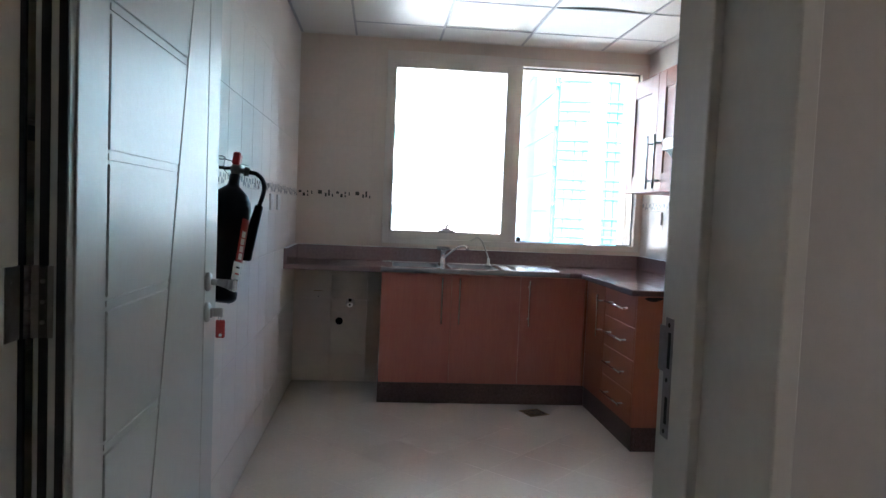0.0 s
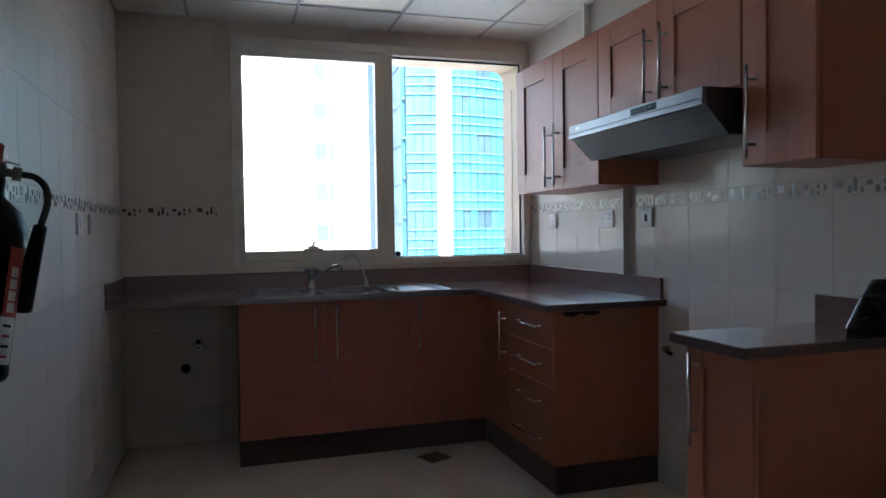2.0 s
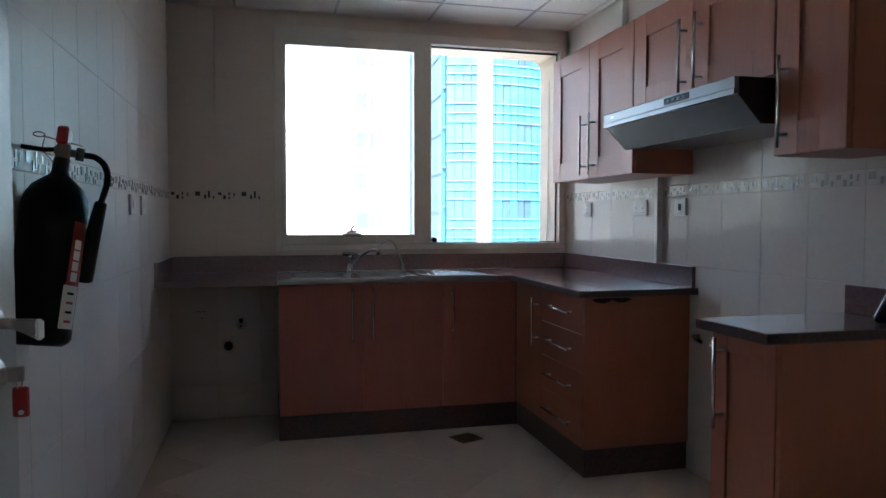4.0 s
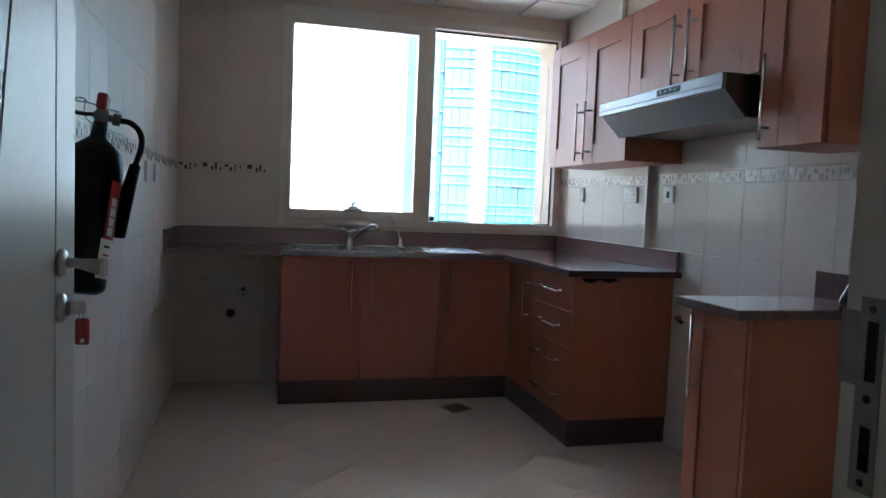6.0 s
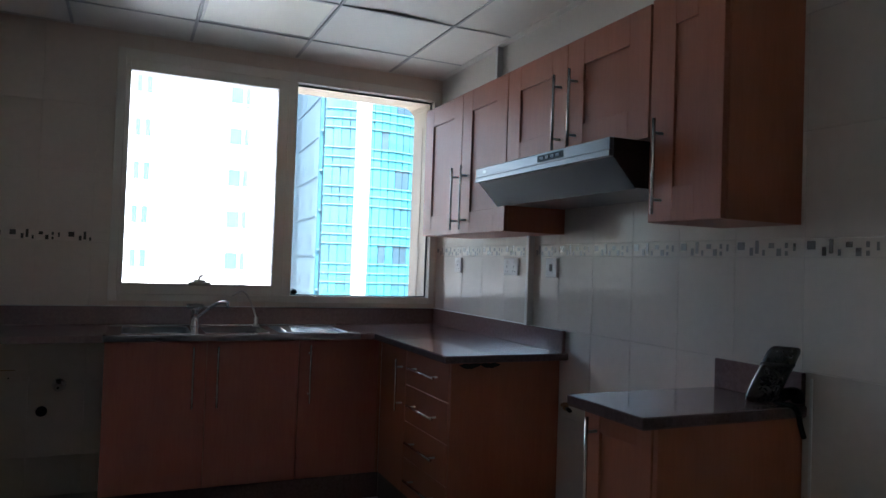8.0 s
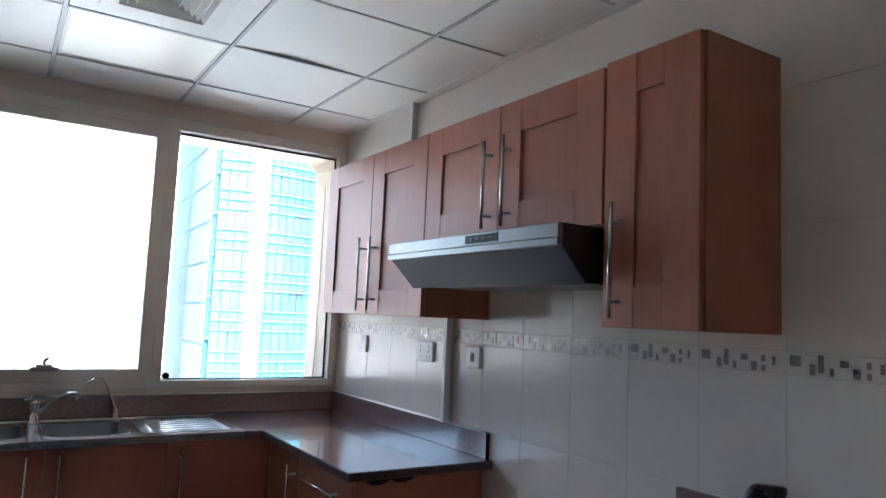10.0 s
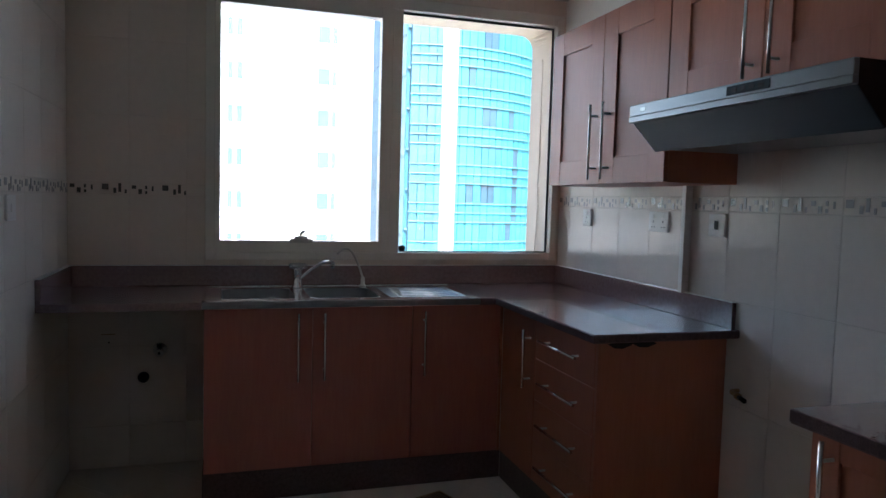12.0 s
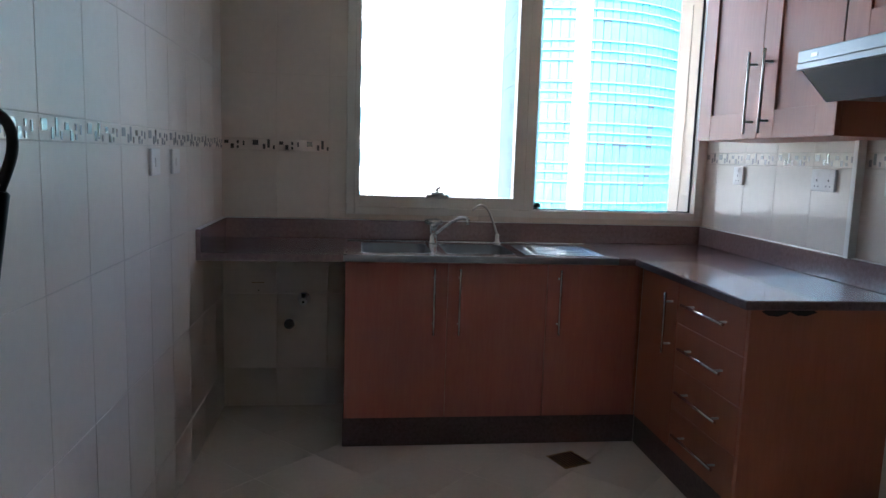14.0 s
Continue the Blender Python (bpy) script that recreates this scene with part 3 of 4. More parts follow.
def glass_tower():
    t = thing("curved_glass_tower", (18, 60, -60), "curved turquoise glass tower with a white vertical fin", "building")
    cx, cy, r = 18.9, 69.0, 12.0
    n = 26

    def pt(k, rad):
        a = radians(249 + (335 - 249) * k / n)
        return cx + rad * math.cos(a), cy + rad * math.sin(a)
    core = bmesh.new()
    prism(core, [pt(k, r - 0.25) for k in range(n + 1)] + [(cx + 10, cy + 9), (cx - 2, cy + 9)], "z", -60, 45)
    part("core", core, TOWER_GREY, t)
    part("fin", boxes((17.1, 18.2, 56.55, 57.15, -60, 48)), TOWER_WHITE, t)
    for fl in range(-2, 6):
        z = -3.62 + 3.25 * fl
        for zz in (z, z + 0.78, z + 1.56):
            rails = bmesh.new()
            rows = []
            for k in range(n + 1):
                (x0, y0), (x1, y1) = pt(k, r + 0.16), pt(k, r - 0.1)
                rows.append([rails.verts.new(p) for p in ((x0, y0, zz), (x0, y0, zz + 0.065), (x1, y1, zz + 0.065), (x1, y1, zz))])
            for p, q in zip(rows, rows[1:]):
                for m in range(4):
                    rails.faces.new((p[m], q[m], q[(m + 1) % 4], p[(m + 1) % 4]))
            bmesh.ops.recalc_face_normals(rails, faces=rails.faces[:])
            part("band", rails, TOWER_BAND, t)
        for k in range(n):
            gap = 0.06 if (k + fl) % 3 else 0.02
            for (za, zb, name) in ((z + 0.09, z + 0.77, "spandrel_panel"), (z + 0.87, z + 1.55, "spandrel_panel"), (z + 1.65, z + 3.24, "window")):
                bm = bmesh.new()
                (x0, y0), (x1, y1) = pt(k + gap, r), pt(k + 1 - gap, r)
                (x2, y2), (x3, y3) = pt(k + 1 - gap, r - 0.12), pt(k + gap, r - 0.12)
                prism(bm, [(x0, y0), (x1, y1), (x2, y2), (x3, y3)], "z", za, zb)
                mat = TOWER_GLASS
                if k < 5:
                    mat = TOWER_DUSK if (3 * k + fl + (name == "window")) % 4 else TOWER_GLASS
                elif name == "window" and ((fl % 2 and k in (9, 10)) or (fl % 3 == 0 and k == 13) or (k == 7 and fl % 3 == 1)):
                    mat = TOWER_GREY
                elif name == "window" and k in (9, 10, 11):
                    mat = TOWER_DUSK
                elif k == 14 and fl in (-1, 1, 2):
                    mat = TOWER_GREY
                part(name, bm, mat, t)


def grey_tower():
    # low-contrast blue colours paint the haze over this tower
    t = thing("hazy_blue_tower", (15, 70, -60), "pale blue tower with haze in its colours, receding beside the glass one", "building")
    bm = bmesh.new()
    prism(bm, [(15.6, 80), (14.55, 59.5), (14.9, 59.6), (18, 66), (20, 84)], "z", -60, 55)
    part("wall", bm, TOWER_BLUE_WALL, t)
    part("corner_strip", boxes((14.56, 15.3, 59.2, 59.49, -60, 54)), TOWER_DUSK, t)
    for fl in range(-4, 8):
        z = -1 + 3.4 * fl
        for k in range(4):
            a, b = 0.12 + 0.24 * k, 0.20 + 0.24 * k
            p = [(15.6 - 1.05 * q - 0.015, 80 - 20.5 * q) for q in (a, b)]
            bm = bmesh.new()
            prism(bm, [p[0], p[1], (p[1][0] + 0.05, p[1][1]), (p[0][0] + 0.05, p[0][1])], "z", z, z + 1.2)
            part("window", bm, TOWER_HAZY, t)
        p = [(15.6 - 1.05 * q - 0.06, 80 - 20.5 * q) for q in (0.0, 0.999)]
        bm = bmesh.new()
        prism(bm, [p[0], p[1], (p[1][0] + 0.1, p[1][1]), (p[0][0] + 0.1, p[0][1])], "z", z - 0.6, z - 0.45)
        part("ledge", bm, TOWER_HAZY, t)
        part("balcony_slab", boxes((14.58, 15.4, 58.9, 59.199, z - 0.15, z)), TOWER_HAZY, t)


white_tower()
glass_tower()
grey_tower()
g = part("ground", boxes((-2500, 2500, -2500, 2500, -60.5, -60)), GROUND)
tagged(g, "sandy city ground far below", "ground", kind="structure")


# ---- worktops and sink ----
def worktop_main():
    yf, z0, z1 = 4.267, 0.868, 0.900
    w = thing("granite_worktop", (1.2, 4.5, z0), "polished reddish-brown granite worktop in an L shape", "worktop")
    bm = bmesh.new()
    prism(bm, [(XL, yf), (-0.078, yf), (-0.078, 4.775), (1.172, 4.775), (1.172, yf), (1.255, yf), (1.255, 3.338), (XR, 3.338), (XR, YW), (XL, YW)], "z", z0, z1)
    part("slab", bm, GRANITE, w)
    part("backsplash", boxes((XL + 0.02, XR - 0.02, YW - 0.02, YW, z1, 1.0), bevel=0.002), GRANITE, w)
    part("side_splash", boxes((XR - 0.02, XR, 3.36, YW - 0.001, z1, 1.0), bevel=0.002), GRANITE, w)
    part("side_splash", boxes((XL, XL + 0.02, yf, YW - 0.001, z1, 1.0), bevel=0.002), GRANITE, w)
    bead = 0.0025
    part("sealant", boxes((XL + 0.02, XR - 0.02, YW - 0.0195, YW - 0.0005, 1.0, 1.0 + bead)), WHITE_PL, w, "thin white silicone bead")
    part("sealant", boxes((XR - 0.0195, XR - 0.0005, 3.361, 3.651, 1.0, 1.0 + bead)), WHITE_PL, w, "thin white silicone bead")
    part("sealant", boxes((XR - 0.0195, XR - 0.0005, 3.679, YW - 0.02, 1.0, 1.0 + bead)), WHITE_PL, w, "thin white silicone bead")
    part("sealant", boxes((XL + 0.0005, XL + 0.0195, yf + 0.001, YW - 0.02, 1.0, 1.0 + bead)), WHITE_PL, w, "thin white silicone bead")
    part("nosing", boxes((1.251, 1.2549, 3.3345, yf - 0.005, z0 + 0.004, z1 - 0.004), (1.2551, XR - 0.001, 3.3345, 3.3379, z0 + 0.004, z1 - 0.004)), PLINTH, w, "dark polished worktop edge")
    return w


worktop_main()


def sink():
    s = thing("double_bowl_sink", (0.55, 4.5, 0.9), "stainless steel double-bowl sink with a ridged drainer", "sink")
    x0, x1, y0, y1, z = -0.077, 1.171, 4.259, 4.774, 0.9
    b1, b2 = (0.0, 0.32, 4.335, 4.68), (0.385, 0.705, 4.335, 4.68)
    bm = bmesh.new()
    t = 0.003
    us, vs = [x0, b1[0], b1[1], b2[0], b2[1], x1], [y0, b1[2], b1[3], y1]
    grid = [[bm.verts.new((u, v, z + t)) for v in vs] for u in us]
    for i in range(5):
        for j in range(3):
            if not (j == 1 and i in (1, 3)):
                bm.faces.new((grid[i][j], grid[i + 1][j], grid[i + 1][j + 1], grid[i][j + 1]))
    low = bmesh.ops.extrude_face_region(bm, geom=bm.faces[:])["geom"]
    for v in low:
        if isinstance(v, bmesh.types.BMVert):
            v.co.z -= t
    bmesh.ops.recalc_face_normals(bm, faces=bm.faces[:])
    part("top", bm, STEEL, s)
    # front edges use darker steels than the top, to paint their shade
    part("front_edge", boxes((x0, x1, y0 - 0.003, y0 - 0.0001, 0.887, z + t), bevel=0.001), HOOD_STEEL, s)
    part("lower_edge", boxes((x0, x1, y0 - 0.0015, y0 - 0.0001, 0.872, 0.8869)), STEEL_SHADED, s)
    part("rim", boxes((x0, x1, y1 - 0.012, y1, z + t, z + t + 0.004), (x0, x0 + 0.012, y0, y1 - 0.0121, z + t, z + t + 0.004), bevel=0.0015), STEEL, s)
    for a, b, c, d in (b1, b2):
        bm = bmesh.new()
        rings = []
        for inset, zz, rad in ((0.0, z + 0.0032, 0.05), (0.004, z - 0.01, 0.05), (0.012, z - 0.12, 0.055), (0.035, z - 0.15, 0.06)):
            pts = []
            for cx, cy, a0 in ((b - rad - inset, d - rad - inset, 0), (a + rad + inset, d - rad - inset, 90), (a + rad + inset, c + rad + inset, 180), (b - rad - inset, c + rad + inset, 270)):
                pts += arc(cx, cy, rad, a0, a0 + 90, 5)
            rings.append([bm.verts.new((x, y, zz)) for x, y in pts])
        # flat corners between the rounded bowl and the cut-out
        for r0, r1 in zip(rings, rings[1:]):
            for k in range(len(r0)):
                f = bm.faces.new((r0[k], r0[(k + 1) % len(r0)], r1[(k + 1) % len(r0)], r1[k]))
                f.smooth = True
        bm.faces.new(rings[-1])
        top = rings[0]
        for q, corner in enumerate(((b, d), (a, d), (a, c), (b, c))):
            cv = bm.verts.new((*corner, z + 0.0032))
            for k in range(5):
                bm.faces.new((cv, top[q * 6 + k], top[q * 6 + k + 1]))
        bowl = part("bowl", bm, STEEL_SHADED, s)
        bm = bmesh.new()
        lathe(bm, [(0.04, 0), (0.04, 0.003), (0.025, 0.001)], ((a + b) / 2, (c + d) / 2, z - 0.149), 20)
        part("waste", bm, CHROME, bowl)
    # thin dark plate gives the unlit look between the bright ridges
    part("drainer_pan", boxes((0.752, 1.125, 4.325, 4.685, z + t + 0.0002, z + t + 0.0008)), DRAINER_DIM, s, "drainer pan darkened like a dim reflection")
    for k in range(6):
        y = 4.355 + 0.058 * k
        bm = bmesh.new()
        tube(bm, [(0.775 + 0.004 * k, y, z + t - 0.024), (0.800 + 0.004 * k, y, z + t - 0.0155), (1.085, y, z + t - 0.0155), (1.11, y, z + t - 0.024)], 0.021, 28)
        part("ridge", bm, STEEL, s)
    return s


sink()


def mixer_tap():
    x, y, z = 0.363, 4.715, 0.903
    t = thing("mixer_tap", (x, y, z), "chrome kitchen mixer tap with a flat top lever", "tap")
    bm = bmesh.new()
    lathe(bm, [(0.027, 0), (0.027, 0.006), (0.021, 0.012), (0.023, 0.084), (0.026, 0.088), (0.026, 0.099)], (x, y, z), 24)
    part("body", bm, CHROME, t)
    bm = bmesh.new()
    path = smooth_path([(x + 0.01, y - 0.01, z + 0.045), (x + 0.052, y - 0.04, z + 0.088), (x + 0.105, y - 0.085, z + 0.130), (x + 0.140, y - 0.11, z + 0.139), (x + 0.157, y - 0.12, z + 0.135)], 6)
    tube(bm, path, 0.0085, 12)
    tube(bm, [(x + 0.155, y - 0.119, z + 0.138), (x + 0.157, y - 0.12, z + 0.108)], 0.0105, 12)
    part("spout", bm, CHROME, t)
    bm = bmesh.new()
    prism(bm, [(x - 0.045, y - 0.018), (x + 0.015, y - 0.03), (x + 0.045, y - 0.022), (x + 0.045, y + 0.012), (x + 0.012, y + 0.024), (x - 0.045, y + 0.018)], "z", z + 0.101, z + 0.117, bevel=0.004)
    bmesh.ops.rotate(bm, verts=bm.verts[:], cent=(x, y, z + 0.109), matrix=Matrix.Rotation(radians(20), 3, "X"))
    part("lever", bm, CHROME, t)


mixer_tap()


def filter_tap():
    x, y, z = 0.697, 4.738, 0.903
    t = thing("filter_tap", (x, y, z), "thin gooseneck drinking-water tap in dull chrome", "tap")
    bm = bmesh.new()
    lathe(bm, [(0.02, 0), (0.018, 0.006), (0.011, 0.012), (0.011, 0.045), (0.007, 0.05)], (x, y, z), 18)
    part("base", bm, NICKEL, t)
    bm = bmesh.new()
    tube(bm, smooth_path([(x, y, z + 0.045), (x - 0.020, y, z + 0.10), (x - 0.050, y - 0.005, z + 0.165), (x - 0.078, y - 0.012, z + 0.193), (x - 0.104, y - 0.02, z + 0.194), (x - 0.138, y - 0.026, z + 0.170)], 7), 0.0058, 10)
    part("neck", bm, NICKEL, t)


filter_tap()


# ---- cabinets ----
def bar_handle(parent, x, y, z0, z1, facing, vertical=True, length=None):
    """A steel bar handle; facing is -y or -x. For a horizontal one z0 is its height and length its (from, to)."""
    bm = bmesh.new()
    r = 0.006
    dx, dy = (0, -1) if facing == "-y" else (-1, 0)
    off = 0.036
    if vertical:
        tube(bm, [(x + dx * off, y + dy * off, z0), (x + dx * off, y + dy * off, z1)], r, 12)
        ends = [(x, y, z0 + 0.045 * (z1 - z0) / 0.3), (x, y, z1 - 0.045 * (z1 - z0) / 0.3)]
    else:
        a, b = length
        tube(bm, [(x + dx * off, a, z0), (x + dx * off, b, z0)], r, 12)
        ends = [(x, a + 0.04, z0), (x, b - 0.04, z0)]
    h = part("handle", bm, HANDLE, parent, "satin steel bar handle")
    for e in ends:
        bm = bmesh.new()
        tube(bm, [e, (e[0] + dx * off, e[1] + dy * off, e[2])], 0.0045, 8)
        part("post", bm, NICKEL, h)
    return h


def shaker_door(cab, a, b, z0, z1, plane, facing, rail=0.065):
    """A framed door. a, b: its extent along the face; plane: the place of its front."""
    t = 0.019

    def bx(u0, u1, w0, w1, d0, d1):
        return (u0, u1, plane + d0, plane + d1, w0, w1) if facing == "-y" else (plane + d0, plane + d1, u0, u1, w0, w1)
    g = 0.0015
    a, b = a + g, b - g
    d = part("door", boxes(bx(a + rail - 0.003, b - rail + 0.003, z0 + rail - 0.003, z1 - rail + 0.003, 0.008, t - 0.002)), WOOD, cab)
    part("stile", boxes(bx(a, a + rail, z0, z1, 0, t), bevel=0.0015), WOOD, d)
    part("stile", boxes(bx(b - rail, b, z0, z1, 0, t), bevel=0.0015), WOOD, d)
    part("rail", boxes(bx(a + rail + 0.0002, b - rail - 0.0002, z0, z0 + rail, 0.0006, t), bevel=0.0008), WOOD, d)
    part("rail", boxes(bx(a + rail + 0.0002, b - rail - 0.0002, z1 - rail, z1, 0.0006, t), bevel=0.0008), WOOD, d)
    return d


def flat_door(cab, name, a, b, z0, z1, plane, facing, mat=WOOD):
    t, g = 0.019, 0.0018
    args = (a + g, b - g, plane, plane + t, z0, z1) if facing == "-y" else (plane, plane + t, a + g, b - g, z0, z1)
    return part(name, boxes(args, bevel=0.0009), mat, cab)


def base_cabinets():
    yf, z0, z1 = 4.31, 0.137, 0.866
    edges = [-0.07, 0.392, 0.855, 1.296]
    handles = [0.328, 0.444, 0.909]
    for i in range(3):
        a, b = edges[i], edges[i + 1]
        c = thing("base_cabinet", ((a + b) / 2, yf + 0.28, z0), "reddish cherry laminate base cabinet below the steel sink" if i < 2 else "reddish cherry laminate base cabinet in the corner", "cabinet", "sink base cabinets")
        part("side_panel", boxes((a, a + 0.018, yf + 0.02, YW - 0.02, z0, 0.74)), WOOD, c)
        part("side_panel", boxes((b - 0.018, b, yf + 0.02, YW - 0.02, z0, 0.74)), WOOD, c)
        part("bottom_panel", boxes((a + 0.0181, b - 0.0181, yf + 0.02, YW - 0.02, z0, z0 + 0.018)), WOOD, c)
        part("front_rail", boxes((a, b, yf + 0.02, yf + 0.035, 0.741, 0.868)), WOOD, c)
        d = flat_door(c, "door", a, b, z0 + 0.002, z1 - 0.004, yf, "-y", WOOD_RED)
        bar_handle(d, handles[i], yf, 0.538, 0.842, "-y")
    # drawers and the corner door
    xf = 1.312
    c = thing("drawer_cabinet", (1.6, 3.7, z0), "cherry laminate drawer cabinet with four steel-handled drawers", "cabinet")
    part("body", boxes((xf + 0.02, XR - 0.01, 3.422, 4.30, z0, 0.868)), WOOD, c)
    part("end_panel", boxes((xf, XR - 0.001, 3.402, 3.421, z0, 0.868), bevel=0.001), WOOD, c)
    for k in range(4):
        a = z0 + 0.002 + 0.1815 * k
        d = flat_door(c, "drawer", 3.424, 3.935, a, a + 0.178, xf, "-x")
        bar_handle(d, xf, 3.6, a + 0.093, None, "-x", False, (3.512, 3.838))
    d = flat_door(c, "door", 3.938, 4.309, z0 + 0.002, 0.862, xf, "-x")
    bar_handle(d, xf, 3.985, 0.54, 0.80, "-x")
    part("filler", boxes((1.2975, xf - 0.001, yf, yf + 0.019, z0, 0.866)), WOOD, c)
    bm = bmesh.new()
    low = []
    for i in range(33):
        u = i / 32
        low.append((1.348 + 0.205 * u, 0.850 - 0.017 * abs(math.sin(2 * math.pi * u)) ** 0.8 * (1 if u < 0.5 else 0.9) + 0.0008 * math.sin(37 * u)))
    for i in range(7, 0, -1):
        low.append((1.348 + 0.0256 * i, 0.857 + 0.002 * math.sin(9.3 * i)))
    prism(bm, low, "y", 3.3985, 3.4018)
    part("scorch_mark", bm, SCORCH, c, "black burnt patch under the worktop")
    p = thing("plinth", (0.6, 4.33, 0), "dark brown granite plinth along the base cabinets", "plinth")
    part("long_board", boxes((-0.075, 1.318, 4.318, 4.336, 0, z0 - 0.001), bevel=0.001), PLINTH, p)
    part("side_board", boxes((1.319, 1.337, 3.412, 4.317, 0, z0 - 0.001), bevel=0.001), PLINTH, p)
    part("end_board", boxes((1.338, XR - 0.001, 3.412, 3.43, 0, z0 - 0.001), bevel=0.001), PLINTH, p)
    part("return_board", boxes((-0.075, -0.057, 4.337, YW - 0.005, 0, z0 - 0.001), bevel=0.001), PLINTH, p)


base_cabinets()


def small_unit():
    y0, y1, z0 = 2.115, 2.44, 0.137
    c = thing("base_cabinet", (1.6, 2.3, 0.0), "narrow cherry laminate base cabinet standing apart by the cooker gap", "cabinet")
    part("body", boxes((1.335, XR - 0.01, y0 + 0.02, y1 - 0.019, z0, 0.868)), WOOD, c)
    part("end_panel", boxes((1.316, XR - 0.004, y0, y0 + 0.018, 0.1, 0.868), bevel=0.001), WOOD, c)
    part("end_panel", boxes((1.316, XR - 0.004, y1 - 0.018, y1, 0.1, 0.868), bevel=0.001), WOOD, c)
    d = shaker_door(c, y0 + 0.019, y1 - 0.019, z0 + 0.002, 0.862, 1.312, "-x", 0.06)
    bar_handle(d, 1.312, 2.375, 0.55, 0.868 - 0.02, "-x")
    part("foot", boxes((1.34, XR - 0.03, y0 + 0.02, y1 - 0.02, 0, 0.1)), PLINTH, c)
    w = thing("granite_worktop", (1.56, 2.27, 0.868), "short polished brown granite worktop on the narrow cabinet", "worktop")
    part("slab", boxes((1.258, XR, 2.108, 2.447, 0.8682, 0.902)), GRANITE, w)
    part("nosing", boxes((1.2545, 1.2579, 2.105, 2.447, 0.873, 0.900)), PLINTH, w, "dark polished worktop edge")
    part("nosing", boxes((1.2581, XR - 0.001, 2.1045, 2.1079, 0.873, 0.900)), PLINTH, w, "dark polished worktop edge")
    part("backsplash", boxes((XR - 0.02, XR, 2.11, 2.447, 0.902, 1.0), bevel=0.002), GRANITE, w)


small_unit()
structure("trim", WHITE_PL, (XR - 0.004, XR - 0.0002, 2.086, 2.0942, 0.0, 0.985), label="thin white sealing strip down the tiled wall beside the cabinet")


def wall_cabinets():
    xf = 1.545
    specs = [("wall_cabinet", 3.397, 4.345, 1.447, [(3.397, 3.862), (3.862, 4.345)], [(3.79, 1.465, 1.785), (3.895, 1.465, 1.785)], "cherry laminate wall cabinet with two framed doors by the window"),
             ("wall_cabinet", 2.452, 3.394, 1.722, [(2.455, 2.93), (2.93, 3.394)], [(2.865, 1.748, 2.045), (2.970, 1.748, 2.045)], "short cherry laminate wall cabinet over the cooker hood"),
             ("wall_cabinet", 2.140, 2.449, 1.443, [(2.140, 2.449)], [(2.388, 1.466, 1.770)], "narrow cherry laminate wall cabinet with one framed door")]
    for name, a, b, z0, doors, handles, label in specs:
        c = thing(name, (1.7, (a + b) / 2, z0), label, "cabinet")
        top = 2.172 if a < 2.2 else 2.165
        part("body", boxes((xf + 0.02, XR - 0.001, a, b, z0, top)), WOOD, c)
        made = [shaker_door(c, u, v, z0 + 0.001, top - 0.001, xf, "-x", 0.107) for u, v in doors]
        for (y, p, q), d in zip(handles, made):
            bar_handle(d, xf, y, p, q, "-x")
        if a < 2.2:
            part("end_panel", boxes((xf + 0.021, XR - 0.001, a - 0.002, a - 0.0003, z0, top)), WOOD, c)


wall_cabinets()


def cooker_hood():
    y0, y1 = 2.482, 3.43
    h = thing("cooker_hood", (1.6, 2.95, 1.55), "slim stainless steel cooker hood with a grey sloping filter", "cooker hood")
    bm = bmesh.new()
    prism(bm, [(1.4302, 1.716), (1.4302, 1.659), (1.525, 1.563), (1.865, 1.563), (1.865, 1.716)], "y", y0 + 0.004, y1 - 0.004)
    part("body", bm, DULL, h)
    part("front_panel", boxes((1.412, 1.4299, y0, y1, 1.676, 1.716), bevel=0.002), HOOD_STEEL, h)
    part("lower_lip", boxes((1.410, 1.4299, y0, y1, 1.655, 1.6755), bevel=0.002), HOOD_STEEL, h)
    bm = bmesh.new()
    prism(bm, [(1.4305, 1.6548), (1.433, 1.6555), (1.5265, 1.5595), (1.524, 1.5565)], "y", y0 + 0.006, y1 - 0.006)
    part("filter_cover", bm, FILTER, h, "blue-grey sloping filter cover")
    # side panels: reflection of the dark cabinets painted as their colour
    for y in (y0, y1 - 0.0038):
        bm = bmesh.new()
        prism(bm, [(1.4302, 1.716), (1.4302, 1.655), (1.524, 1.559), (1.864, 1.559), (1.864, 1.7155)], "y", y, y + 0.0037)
        part("side_panel", bm, HOOD_SIDE, h, "hood side with a dark wood reflection as its colour")
    c = part("control_panel", boxes((1.4095, 1.4118, 2.745, 2.915, 1.683, 1.709), bevel=0.001), BLACK, h, "black switch panel")
    for k in range(4):
        part("switch", boxes((1.4075, 1.4094, 2.765 + 0.035 * k, 2.787 + 0.035 * k, 1.690, 1.702), bevel=0.0008), HOOD_SIDE, c)
    part("badge", boxes((1.4105, 1.4118, 3.33, 3.36, 1.69, 1.702)), NICKEL, h, "tiny maker's badge")


cooker_hood()


# ---- wall fittings ----
def trunking(y, z0, z1):
    t = thing("cable_trunking", (XR, y, z0), "white plastic cable trunking up the tiled wall", "trunking", "wall trunking")
    part("cover", boxes((XR - 0.036, XR - 0.001, y - 0.013, y + 0.013, z0, z1), bevel=0.002), WHITE_PL, t)


trunking(3.665, 1.0, 1.447)
trunking(4.06, 2.166, ZC - 0.002)


